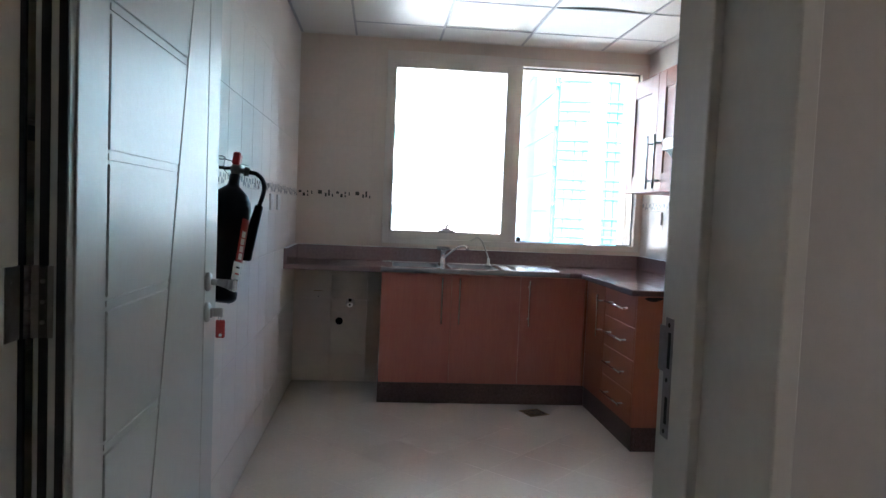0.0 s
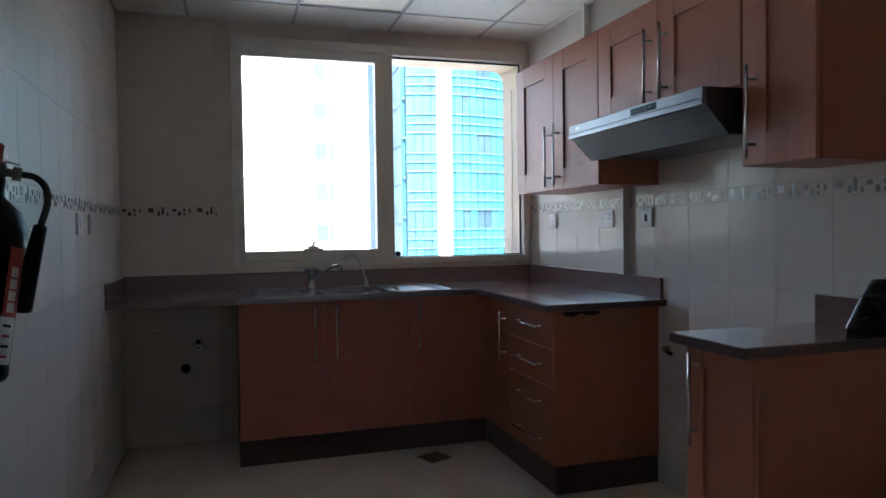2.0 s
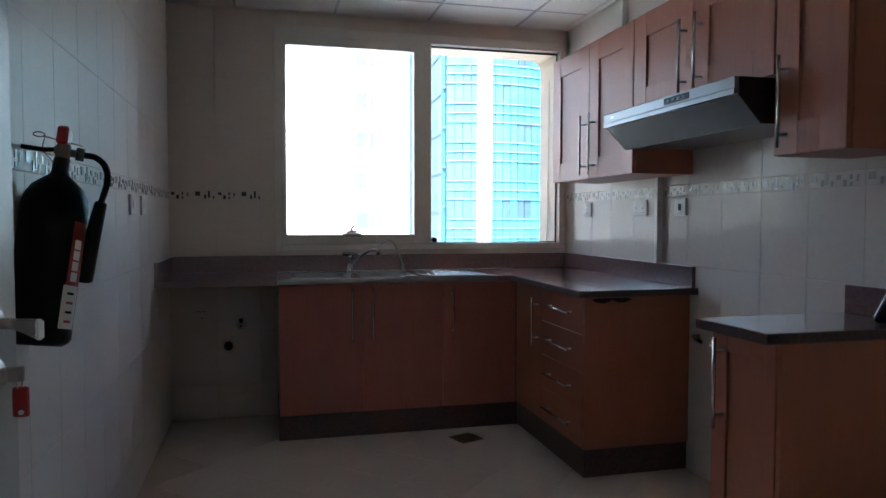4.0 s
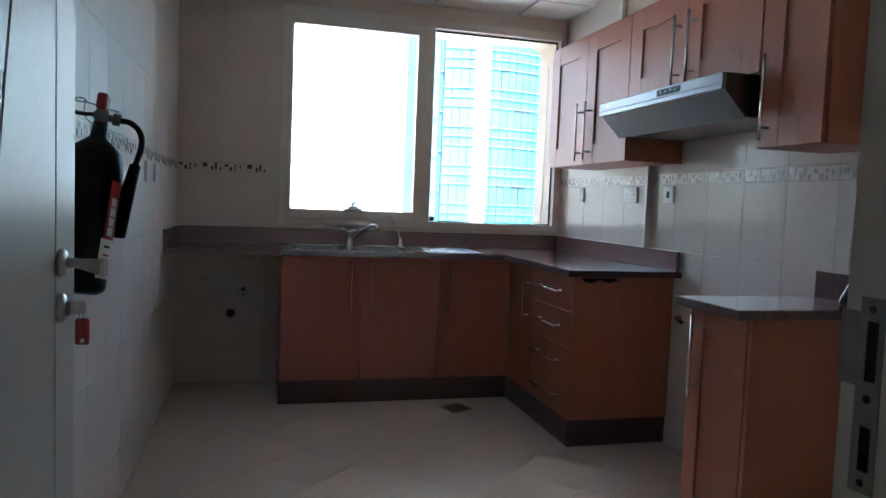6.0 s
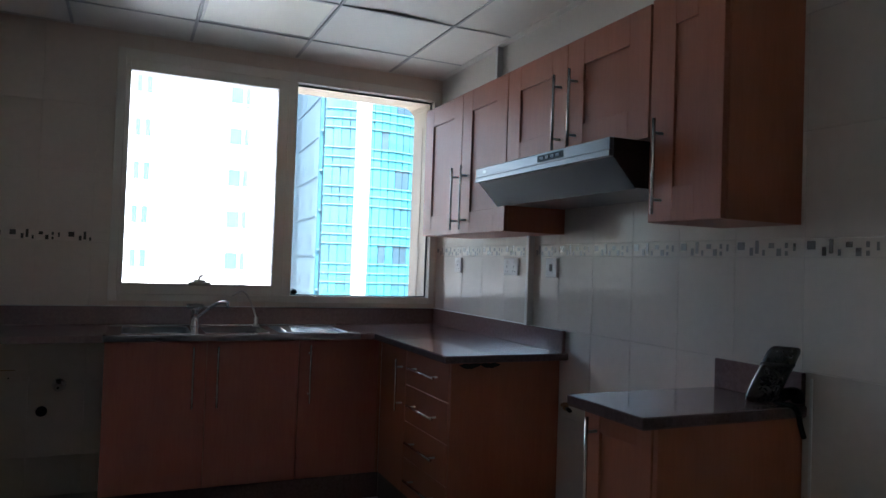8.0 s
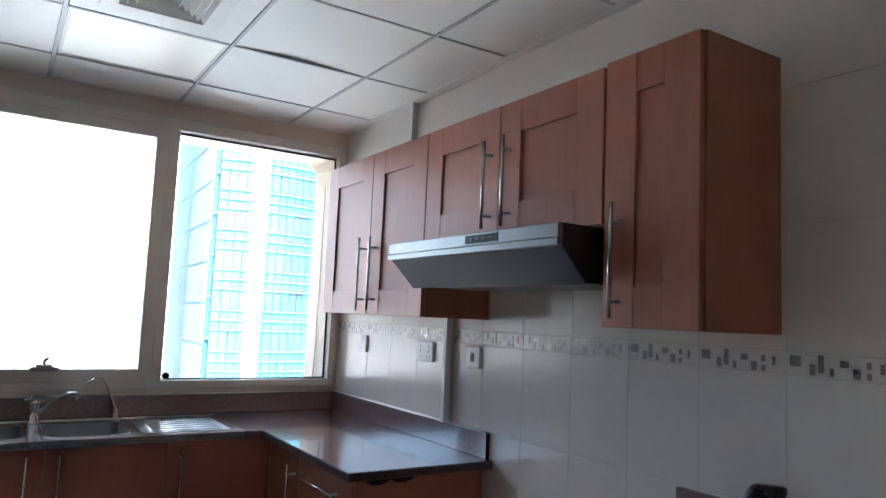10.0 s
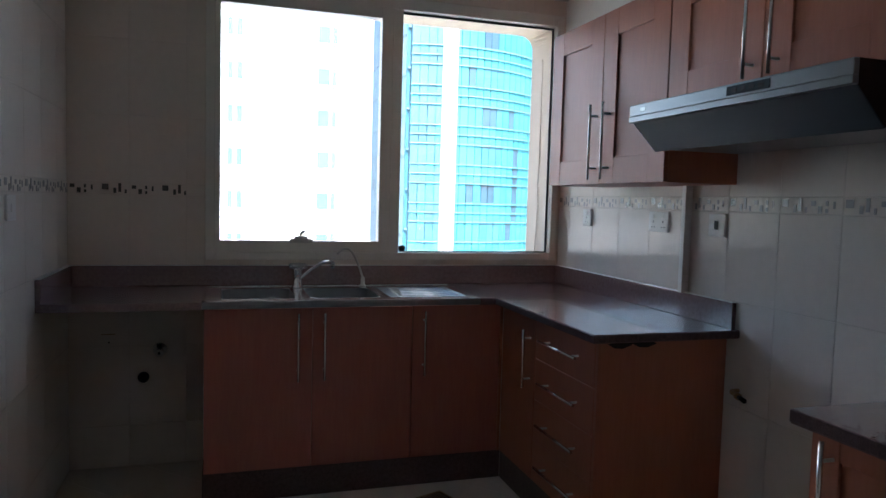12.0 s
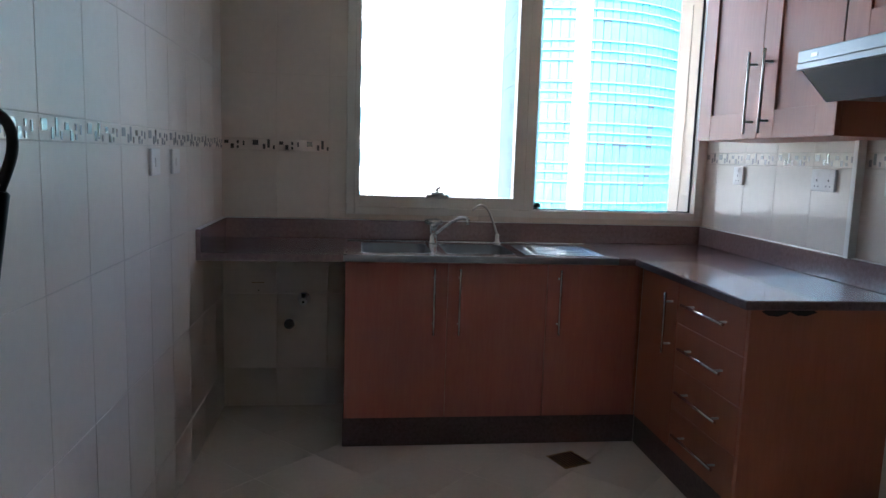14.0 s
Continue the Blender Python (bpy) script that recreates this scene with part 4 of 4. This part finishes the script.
def socket(y0, y1, side, kind_, label):
    z0, z1 = 1.245, 1.335
    x = XR if side == "e" else XL
    s = -1 if side == "e" else 1
    t = thing("wall_socket" if kind_ != "switch" else "wall_switch", (x, (y0 + y1) / 2, z0), label, "socket" if kind_ != "switch" else "switch", "sockets and switches")

    def bx(d0, d1, a, b, c, d):
        lo, hi = sorted((x + s * d0, x + s * d1))
        return (lo, hi, a, b, c, d)
    part("plate", boxes(bx(0.001, 0.012, y0, y1, z0, z1), bevel=0.003), WHITE_PL, t)
    ym = (y0 + y1) / 2
    if kind_ == "switch":
        part("rocker", boxes(bx(0.012, 0.015, ym - 0.015, ym + 0.015, z0 + 0.03, z1 - 0.03), bevel=0.001), WHITE_PL, t)
    elif kind_ == "isolator":
        part("rocker", boxes(bx(0.012, 0.0165, ym - 0.010, ym + 0.010, z0 + 0.028, z1 - 0.028), bevel=0.001), BLACK, t, "dark isolator switch")
    else:
        cs = [ym] if y1 - y0 < 0.12 else [y0 + 0.037, y1 - 0.037]
        for c in cs:
            # pin holes are flat black patches, their inner shade painted on
            part("pin_hole", boxes(bx(0.0119, 0.0124, c - 0.003, c + 0.003, z0 + 0.040, z0 + 0.050)), DARK, t)
            part("pin_hole", boxes(bx(0.0119, 0.0124, c - 0.014, c - 0.008, z0 + 0.018, z0 + 0.023)), DARK, t)
            part("pin_hole", boxes(bx(0.0119, 0.0124, c + 0.008, c + 0.014, z0 + 0.018, z0 + 0.023)), DARK, t)
            part("rocker", boxes(bx(0.012, 0.0155, c - 0.007, c + 0.007, z1 - 0.030, z1 - 0.014), bevel=0.001), WHITE_PL, t)


socket(4.475, 4.562, "e", "single", "white single plug socket on the tiled wall")
socket(3.80, 3.946, "e", "double", "white double plug socket beside the trunking")
socket(3.437, 3.533, "e", "isolator", "white cooker isolator with a dark rocker switch")
socket(3.62, 3.72, "w", "switch", "white light switch on the tiled wall")
socket(3.885, 3.985, "w", "switch", "white light switch nearer the worktop")


def gas_pipe():
    y, z = 3.325, 0.672
    g = thing("gas_stub_pipe", (XR, y, z), "short brass gas pipe stub with a black nozzle", "pipe")
    bm = bmesh.new()
    tube(bm, smooth_path([(XR, y, z), (XR - 0.03, y - 0.004, z + 0.001), (XR - 0.045, y - 0.018, z), (XR - 0.052, y - 0.055, z - 0.003)], 5), 0.008, 10)
    part("pipe", bm, BRASS, g)
    bm = bmesh.new()
    tube(bm, [(XR - 0.050, y - 0.046, z - 0.002), (XR - 0.054, y - 0.066, z - 0.004)], 0.0135, 6)
    part("nut", bm, BRASS, g)
    bm = bmesh.new()
    tube(bm, [(XR - 0.054, y - 0.065, z - 0.004), (XR - 0.062, y - 0.105, z - 0.008)], 0.009, 10)
    part("nozzle", bm, BLACK, g)


gas_pipe()


def laundry_fittings():
    t = thing("washing_machine_tap", (-0.29, YW, 0.582), "small chrome washing machine tap on the wall", "tap")
    bm = bmesh.new()
    lathe(bm, [(0.034, 0), (0.032, -0.008), (0.016, -0.014), (0.014, -0.045)], (-0.29, YW - 0.0005, 0.582), 20, "y")
    part("rose", bm, CHROME, t)
    bm = bmesh.new()
    tube(bm, [(-0.29, YW - 0.045, 0.578), (-0.29, YW - 0.062, 0.574)], 0.021, 20)
    part("spout", bm, CHROME, t)
    bm = bmesh.new()
    tube(bm, [(-0.29, YW - 0.063, 0.574), (-0.29, YW - 0.066, 0.573)], 0.006, 10)
    part("outlet", bm, DARK, t)
    bm = bmesh.new()
    tube(bm, [(-0.29, YW - 0.045, 0.600), (-0.29, YW - 0.045, 0.618)], 0.012, 14)
    part("knob", bm, BLACK, t, "dark tap knob")
    k = thing("wall_slot", (-0.525, YW, 0.664), "narrow dark slot and screw hole in the tiled wall", "wall slot")
    part("slot", boxes((-0.557, -0.493, YW - 0.0006, YW - 0.0001, 0.661, 0.665)), BRASS, k)
    bm = bmesh.new()
    tube(bm, [(-0.522, YW - 0.001, 0.622), (-0.522, YW - 0.0001, 0.622)], 0.004, 8)
    part("hole", bm, DARK, k)
    p = thing("drain_pipe_hole", (-0.366, YW, 0.445), "open black waste pipe hole in the wall", "pipe")
    bm = bmesh.new()
    lathe(bm, [(0.027, 0), (0.027, -0.008), (0.022, -0.008), (0.021, -0.001)], (-0.366, YW - 0.0005, 0.445), 22, "y")
    part("collar", bm, BLACK, p)


laundry_fittings()


def floor_drain():
    c = (0.942, 4.128)
    d = thing("floor_drain", (*c, 0), "square dark metal floor drain grate set diagonally", "drain")
    d.rotation_euler = (0, 0, radians(21))
    s = 0.071
    bpy.context.view_layer.update()
    fr = boxes((-s, s, -s, -s + 0.008, 0, 0.003), (-s, s, s - 0.008, s, 0, 0.003), (-s, -s + 0.008, -s + 0.0081, s - 0.0081, 0, 0.003), (s - 0.008, s, -s + 0.0081, s - 0.0081, 0, 0.003))
    o = part("frame", fr, BRASS)
    o.parent = d
    # black sheet under the bars paints the drain's dark depth
    o = part("pit", boxes((-s + 0.008, s - 0.008, -s + 0.008, s - 0.008, 0.0001, 0.0008)), DARK)
    o.parent = d
    for k in range(8):
        x = -s + 0.015 + 0.0146 * k
        o = part("bar", boxes((x, x + 0.006, -s + 0.009, s - 0.009, 0.0009, 0.0025)), BRASS)
        o.parent = d


floor_drain()


def extinguisher():
    cx, cy, r = -0.614, 2.318, 0.074
    zb = 0.945
    e = thing("fire_extinguisher", (cx, cy, zb + 0.45), "black carbon dioxide fire extinguisher hung on the tiled wall", "fire extinguisher")
    bm = bmesh.new()
    lathe(bm, [(r * 0.75, -0.026), (r * 0.93, -0.018), (r + 0.001, -0.008), (r + 0.001, 0.012), (r, 0.014), (r, 0.308), (r * 0.95, 0.332), (r * 0.78, 0.357), (r * 0.5, 0.376), (0.023, 0.388), (0.0195, 0.398), (0.0185, 0.43)], (cx, cy, zb), 40)
    part("cylinder", bm, BLACK, e)
    bm = bmesh.new()
    lathe(bm, [(0.017, 0), (0.017, 0.035), (0.012, 0.045)], (cx, cy, zb + 0.428), 16)
    part("valve", bm, VALVE, e, "brass valve")
    bm = bmesh.new()
    tube(bm, [(cx - 0.018, cy - 0.008, zb + 0.45), (cx + 0.026, cy + 0.012, zb + 0.45)], 0.010, 12)
    part("valve_arm", bm, VALVE, e, "brass valve arm")
    bm = bmesh.new()
    tube(bm, [(cx + 0.026, cy + 0.012, zb + 0.45), (cx + 0.044, cy + 0.017, zb + 0.45)], 0.016, 6)
    part("nut", bm, VALVE, e, "brass nut")
    part("squeeze_handle", boxes((cx - 0.013, cx + 0.013, cy - 0.03, cy + 0.014, zb + 0.462, zb + 0.508), bevel=0.005), RED, e, "red squeeze handle")
    bm = bmesh.new()
    tube(bm, [(cx - 0.045, cy - 0.02, zb + 0.478), (cx + 0.038, cy + 0.014, zb + 0.472)], 0.0022, 6)
    part("safety_pin", bm, NICKEL, e)
    bm = bmesh.new()
    tube(bm, [(cx - 0.052 + 0.013 * math.cos(a), cy - 0.022, zb + 0.480 + 0.006 * math.sin(a)) for a in [2 * math.pi * k / 12 for k in range(13)]], 0.0017, 6, caps=False)
    part("pin_ring", bm, DULL, e)
    bm = bmesh.new()
    tube(bm, smooth_path([(cx - 0.04, cy - 0.02, zb + 0.475), (cx - 0.036, cy - 0.03, zb + 0.44), (cx - 0.012, cy - 0.026, zb + 0.415)], 4), 0.0011, 5)
    part("seal_cord", bm, RUBBER, e)
    bm = bmesh.new()
    tube(bm, [(cx - 0.018, cy - 0.008, zb + 0.45), (cx - 0.04, cy - 0.012, zb + 0.446), (XL + 0.001 - 0.004, cy - 0.02, zb + 0.446)], 0.006, 8)
    part("wall_hook", bm, BLACK, e)
    bm = bmesh.new()
    tube(bm, smooth_path([(cx + 0.044, cy + 0.016, zb + 0.45), (cx + 0.072, cy + 0.012, zb + 0.446), (cx + 0.098, cy + 0.004, zb + 0.424), (cx + 0.109, cy - 0.003, zb + 0.385), (cx + 0.102, cy - 0.008, zb + 0.327)], 7), 0.0078, 12)
    part("hose", bm, RUBBER, e)
    bm = bmesh.new()
    tube(bm, [(cx + 0.1025, cy - 0.0085, zb + 0.331), (cx + 0.102, cy - 0.008, zb + 0.327), (cx + 0.087, cy + 0.02, zb + 0.235), (cx + 0.0700, cy + 0.048, zb + 0.143), (cx + 0.0695, cy + 0.049, zb + 0.14)], 0.02, 18, radii=[0.011, 0.0145, 0.019, 0.026, 0.024])
    part("horn", bm, BLACK, e, "black discharge horn")

    def wrap(name, z0, z1, a0, a1, mat, label, off=0.0006):
        b = bmesh.new()
        n = 12
        cols = []
        for i in range(n + 1):
            a = radians(a0 + (a1 - a0) * i / n)
            cols.append([b.verts.new((cx + (r + off) * math.cos(a), cy + (r + off) * math.sin(a), z)) for z in (zb + z0, zb + z1)])
        for p, q in zip(cols, cols[1:]):
            b.faces.new((p[0], q[0], q[1], p[1]))
        return part(name, b, mat, e, label)
    wrap("red_label", 0.119, 0.272, -37, 4, RED, "red instruction label")
    wrap("white_label", 0.016, 0.1185, -42, 0, WHITE_PL, "white instruction label")
    for k in range(4):
        wrap("print_bar", 0.128 + 0.026 * k, 0.150 + 0.026 * k, -30, -12, WHITE_PL, "pale pictogram", 0.0009)
    for k in range(4):
        wrap("print_bar", 0.03 + 0.022 * k, 0.036 + 0.022 * k, -32, -14, BLACK if k % 2 else RED, "small print line", 0.0009)
    e.rotation_euler = (radians(-11), radians(5.8), 0)


extinguisher()


def pouch():
    p = thing("leather_pouch", (1.77, 2.24, 0.9), "shiny black leather pouch with a strap hanging over the worktop edge", "bag")
    m = pose(1.760, 2.184, 0.9045, -6, 0, -52) @ Matrix(((1, 0, 0.42, 0), (0, 1, 0, 0), (0, 0, 1, 0), (0, 0, 0, 1)))

    def shell(bm, rx, ry, rows):
        rings = []
        for z, k in rows:
            ring = []
            for i in range(24):
                c, q = math.cos(math.tau * i / 24), math.sin(math.tau * i / 24)
                ring.append(bm.verts.new((rx * k * math.copysign(abs(c) ** 0.5, c), ry * (0.35 + 0.65 * k) * math.copysign(abs(q) ** 0.6, q), z)))
            rings.append(ring)
        for a, b in zip(rings, rings[1:]):
            for i in range(24):
                bm.faces.new((a[i], a[(i + 1) % 24], b[(i + 1) % 24], b[i])).smooth = True
        bm.faces.new(rings[0][::-1]), bm.faces.new(rings[-1])
        bmesh.ops.transform(bm, matrix=m, verts=bm.verts[:])
        return bm
    part("case", shell(bmesh.new(), 0.046, 0.027, [(0.0, 0.72), (0.006, 0.88), (0.018, 0.97), (0.06, 1.0), (0.12, 1.0), (0.155, 0.97), (0.166, 0.88), (0.171, 0.72)]), LEATHER, p)
    part("zip_band", shell(bmesh.new(), 0.0475, 0.0285, [(0.112, 0.99), (0.114, 1.0), (0.119, 1.0), (0.121, 0.99)]), RUBBER, p, "matt black zip band")
    bm = bmesh.new()
    tube(bm, smooth_path([(1.78, 2.15, 0.912), (1.79, 2.12, 0.908), (1.80, 2.10, 0.907), (1.81, 2.088, 0.89), (1.82, 2.086, 0.85), (1.835, 2.086, 0.815)], 5), 0.008, 8)
    part("strap", bm, LEATHER, p)
    bm = bmesh.new()
    tube(bm, smooth_path([(1.81, 2.17, 0.915), (1.835, 2.14, 0.935), (1.84, 2.115, 0.935), (1.83, 2.105, 0.92)], 5), 0.019, 10)
    part("strap_loop", bm, LEATHER, p)


pouch()


# ---- ceiling fittings ----
def ceiling_light():
    x0, x1, y0, y1 = 0.303, 0.882, 3.899, 4.485
    l = thing("ceiling_light_panel", ((x0 + x1) / 2, (y0 + y1) / 2, ZC), "unlit square recessed light with a milky diffuser", "ceiling light")
    part("frame", boxes((x0, x1, y0, y0 + 0.014, ZC + 0.001, ZC + 0.012), (x0, x0 + 0.014, y0 + 0.0141, y1 - 0.0141, ZC + 0.001, ZC + 0.012), (x1 - 0.014, x1, y0 + 0.0141, y1 - 0.0141, ZC + 0.001, ZC + 0.012)), CEIL, l)
    part("diffuser", boxes((x0 + 0.0141, x1 - 0.0141, y0 + 0.0141, y1 - 0.034, ZC + 0.002, ZC + 0.007)), DIFFUSER, l)
    # gap filled with a black strip that paints its shade
    part("gap", boxes((x0 + 0.03, x1 - 0.02, y1 - 0.0338, y1 - 0.0255, ZC + 0.004, ZC + 0.006)), DARK, l, "black strip for the shade in the gap beside the diffuser")
    part("edge_rail", boxes((x0 + 0.0141, x1 - 0.0141, y1 - 0.0253, y1 - 0.0142, ZC + 0.001, ZC + 0.007)), CEIL, l)


def air_diffuser():
    x0, x1, y0, y1 = 0.303, 0.882, 3.299, 3.885
    cx, cy = (x0 + x1) / 2, (y0 + y1) / 2
    v = thing("air_diffuser", (cx, cy, ZC), "square white louvred ceiling air diffuser", "air vent")

    def ring(bm, s0, z0, s1, z1):
        lo = [bm.verts.new((cx + a * s0, cy + b * s0, z0)) for a, b in ((-1, -1), (1, -1), (1, 1), (-1, 1))]
        hi = [bm.verts.new((cx + a * s1, cy + b * s1, z1)) for a, b in ((-1, -1), (1, -1), (1, 1), (-1, 1))]
        for k in range(4):
            bm.faces.new((lo[k], lo[(k + 1) % 4], hi[(k + 1) % 4], hi[k]))
    bm = bmesh.new()
    ring(bm, 0.29, ZC + 0.002, 0.205, ZC + 0.002)
    ring(bm, 0.205, ZC + 0.002, 0.20, ZC - 0.004)
    ring(bm, 0.20, ZC - 0.004, 0.152, ZC - 0.001)
    part("frame", bm, CEIL, v)
    for k in range(5):
        s = 0.152 - 0.028 * k
        bm = bmesh.new()
        ring(bm, s, ZC - 0.006, s - 0.022, ZC + 0.022)
        ring(bm, s - 0.004, ZC - 0.006, s - 0.026, ZC + 0.022)
        ring(bm, s, ZC - 0.006, s - 0.004, ZC - 0.006)
        part("louvre", bm, CEIL, v)
    bm = bmesh.new()
    ring(bm, 0.018, ZC - 0.005, 0.001, ZC + 0.012)
    part("centre", bm, CEIL, v)
    # black sheet above the louvres paints the darkness of the duct
    part("duct", boxes((cx - 0.2, cx + 0.2, cy - 0.2, cy + 0.2, ZC + 0.06, ZC + 0.07)), DARK, v, "black sheet for the duct's shade behind the louvres")


ceiling_light()
air_diffuser()


# ---- tiles, last ----
MESHES = {}


def tile_mesh(name, w, h, t, mat, axis):
    key = (name, round(w, 4), round(h, 4), axis)
    if key not in MESHES:
        bm = bmesh.new()
        b = 0.0016
        dims = {"x": (-t, 0, 0, w, 0, h), "X": (0, t, 0, w, 0, h), "y": (0, w, 0, t, 0, h), "z": (0, w, 0, h, -t, 0)}[axis]
        box(bm, *dims, bevel=b)
        me = bpy.data.meshes.new(name)
        bm.to_mesh(me)
        bm.free()
        me.materials.append(mat)
        MESHES[key] = me
    return MESHES[key]


def put_tile(name, parent, at, w, h, mat, axis, t=0.006):
    o = new(name, tile_mesh(name, w, h, t, mat, axis))
    o.location = at
    o.parent = parent
    return o


GAP = 0.0012
ROWS_Z = [(-0.185, 0.208), (0.208, 0.606), (0.606, 1.004), (1.004, 1.344), (1.344, 1.402), (1.402, 1.725), (1.725, 2.085), (2.085, 2.51)]


def spans(a, b, start, step):
    k = math.ceil((a - start) / step)
    cuts = [a] + [start + step * j for j in range(k, k + 60) if a + 0.02 < start + step * j < b - 0.02] + [b]
    return list(zip(cuts, cuts[1:]))


def minus_rect(x0, x1, z0, z1, hole):
    """What is left of a rectangle round a hole."""
    hx0, hx1, hz0, hz1 = hole
    if x1 <= hx0 or x0 >= hx1 or z1 <= hz0 or z0 >= hz1:
        return [(x0, x1, z0, z1)]
    out = []
    if x0 < hx0:
        out.append((x0, hx0, z0, z1))
    if x1 > hx1:
        out.append((hx1, x1, z0, z1))
    a, b = max(x0, hx0), min(x1, hx1)
    if z0 < hz0:
        out.append((a, b, z0, hz0))
    if z1 > hz1:
        out.append((a, b, hz1, z1))
    return [r for r in out if r[1] - r[0] > 0.012 and r[3] - r[2] > 0.012]


CHIPS = [(0.022, 0.75, 0.028, 0.022), (0.072, 0.05, 0.013, 0.022), (0.094, 0.3, 0.013, 0.036), (0.122, 0.05, 0.009, 0.016), (0.146, 0.95, 0.020, 0.014), (0.176, 0.0, 0.016, 0.020), (0.206, 0.95, 0.010, 0.014), (0.206, 0.05, 0.010, 0.012), (0.236, 0.6, 0.008, 0.02)]


def border(parent, u0, u1, plane, axis, dark):
    """Mosaic chips on one border tile."""
    bm = bmesh.new()
    for (u, v, w, h) in CHIPS:
        a, h = u0 + u - 0.012, h * 1.18
        if axis == "x":
            a = u1 - u + 0.012 - w
        if axis == "y":
            a = u0 + (u + 0.128) % 0.262
        if a < u0 - 0.02 or a + w > u1 + 0.02 or (axis == "y" and a + w > WX0 - 0.085):
            continue
        z = 1.348 + v * 0.026
        z1 = min(z + h, 1.398)
        if axis == "x":
            box(bm, plane - 0.002, plane - 0.0002, a, a + w, z, z1)
        elif axis == "X":
            box(bm, plane + 0.0002, plane + 0.002, a, a + w, z, z1)
        else:
            box(bm, a, a + w, plane - 0.002, plane - 0.0002, z, z1)
    # window-wall chips get the painted dark reflection, side walls the real mirror
    part("mosaic_chips", bm, CHIP_DARK_REFLECTION if dark else MIRROR_CHIP, parent, "small mirror-like mosaic chips", kind="stuff")


def tile_wall(parent, a, b, start, step, plane, axis, mat, hole=None):
    for u0, u1 in spans(a, b, start, step):
        for z0, z1 in (ROWS_Z[:-1] if axis == "x" else ROWS_Z):
            z0 = max(z0, 0.0)
            for r in (minus_rect(u0, u1, z0, z1, hole) if hole else [(u0, u1, z0, z1)]):
                w, h = r[1] - r[0] - GAP, r[3] - r[2] - GAP
                at = (r[0] + GAP / 2, plane, r[2] + GAP / 2) if axis == "y" else (plane, r[0] + GAP / 2, r[2] + GAP / 2)
                if axis == "x":
                    at = (plane + 0.006, r[0] + GAP / 2, r[2] + GAP / 2)
                if axis == "X":
                    at = (plane - 0.006, r[0] + GAP / 2, r[2] + GAP / 2)
                put_tile("border_tile" if h < 0.07 else "tile", parent, at, w, h, mat, axis)
        if not (hole and hole[0] - 0.05 < u0 < hole[1]):
            border(parent, u0, u1, plane, axis, axis == "y")


tile_wall(wall_left, YD, YW, 2.836, 0.2615, XL, "X", TILE_LEFT)
tile_wall(wall_right, YD, YW - 0.002, 3.172, 0.2615, XR, "x", TILE)
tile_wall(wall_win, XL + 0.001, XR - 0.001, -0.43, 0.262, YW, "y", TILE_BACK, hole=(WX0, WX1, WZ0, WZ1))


def floor_tiles():
    s = 0.317
    c, q = math.cos(radians(45)), math.sin(radians(45))
    x0, x1, y0, y1 = XL, XR, 0.0, YW
    base = (0.251, 3.794)

    def clip(poly):
        for axis, lim, keep in ((0, x0, 1), (0, x1, -1), (1, y0, 1), (1, y1, -1)):
            out = []
            for i, p in enumerate(poly):
                nx = poly[(i + 1) % len(poly)]
                a, b = keep * (p[axis] - lim), keep * (nx[axis] - lim)
                if a >= 0:
                    out.append(p)
                if a * b < 0:
                    t = a / (a - b)
                    out.append((p[0] + (nx[0] - p[0]) * t, p[1] + (nx[1] - p[1]) * t))
            poly = out
            if len(poly) < 3:
                return []
        return poly
    for i in range(-17, 18):
        for j in range(-17, 18):
            g = GAP / 2
            quad = []
            for u, v in ((i * s + g, j * s + g), ((i + 1) * s - g, j * s + g), ((i + 1) * s - g, (j + 1) * s - g), (i * s + g, (j + 1) * s - g)):
                quad.append((base[0] + u * c - v * q, base[1] + u * q + v * c))
            poly = clip(quad)
            if not poly:
                continue
            bm = bmesh.new()
            prism(bm, poly, "z", -0.004, 0.0)
            part("tile", bm, FLOOR_TILE, floor)


floor_tiles()
h = part("hall_tiles", boxes((-1.5, XR, -2.2, -0.001, -0.004, 0.0)), FLOOR_TILE, floor)
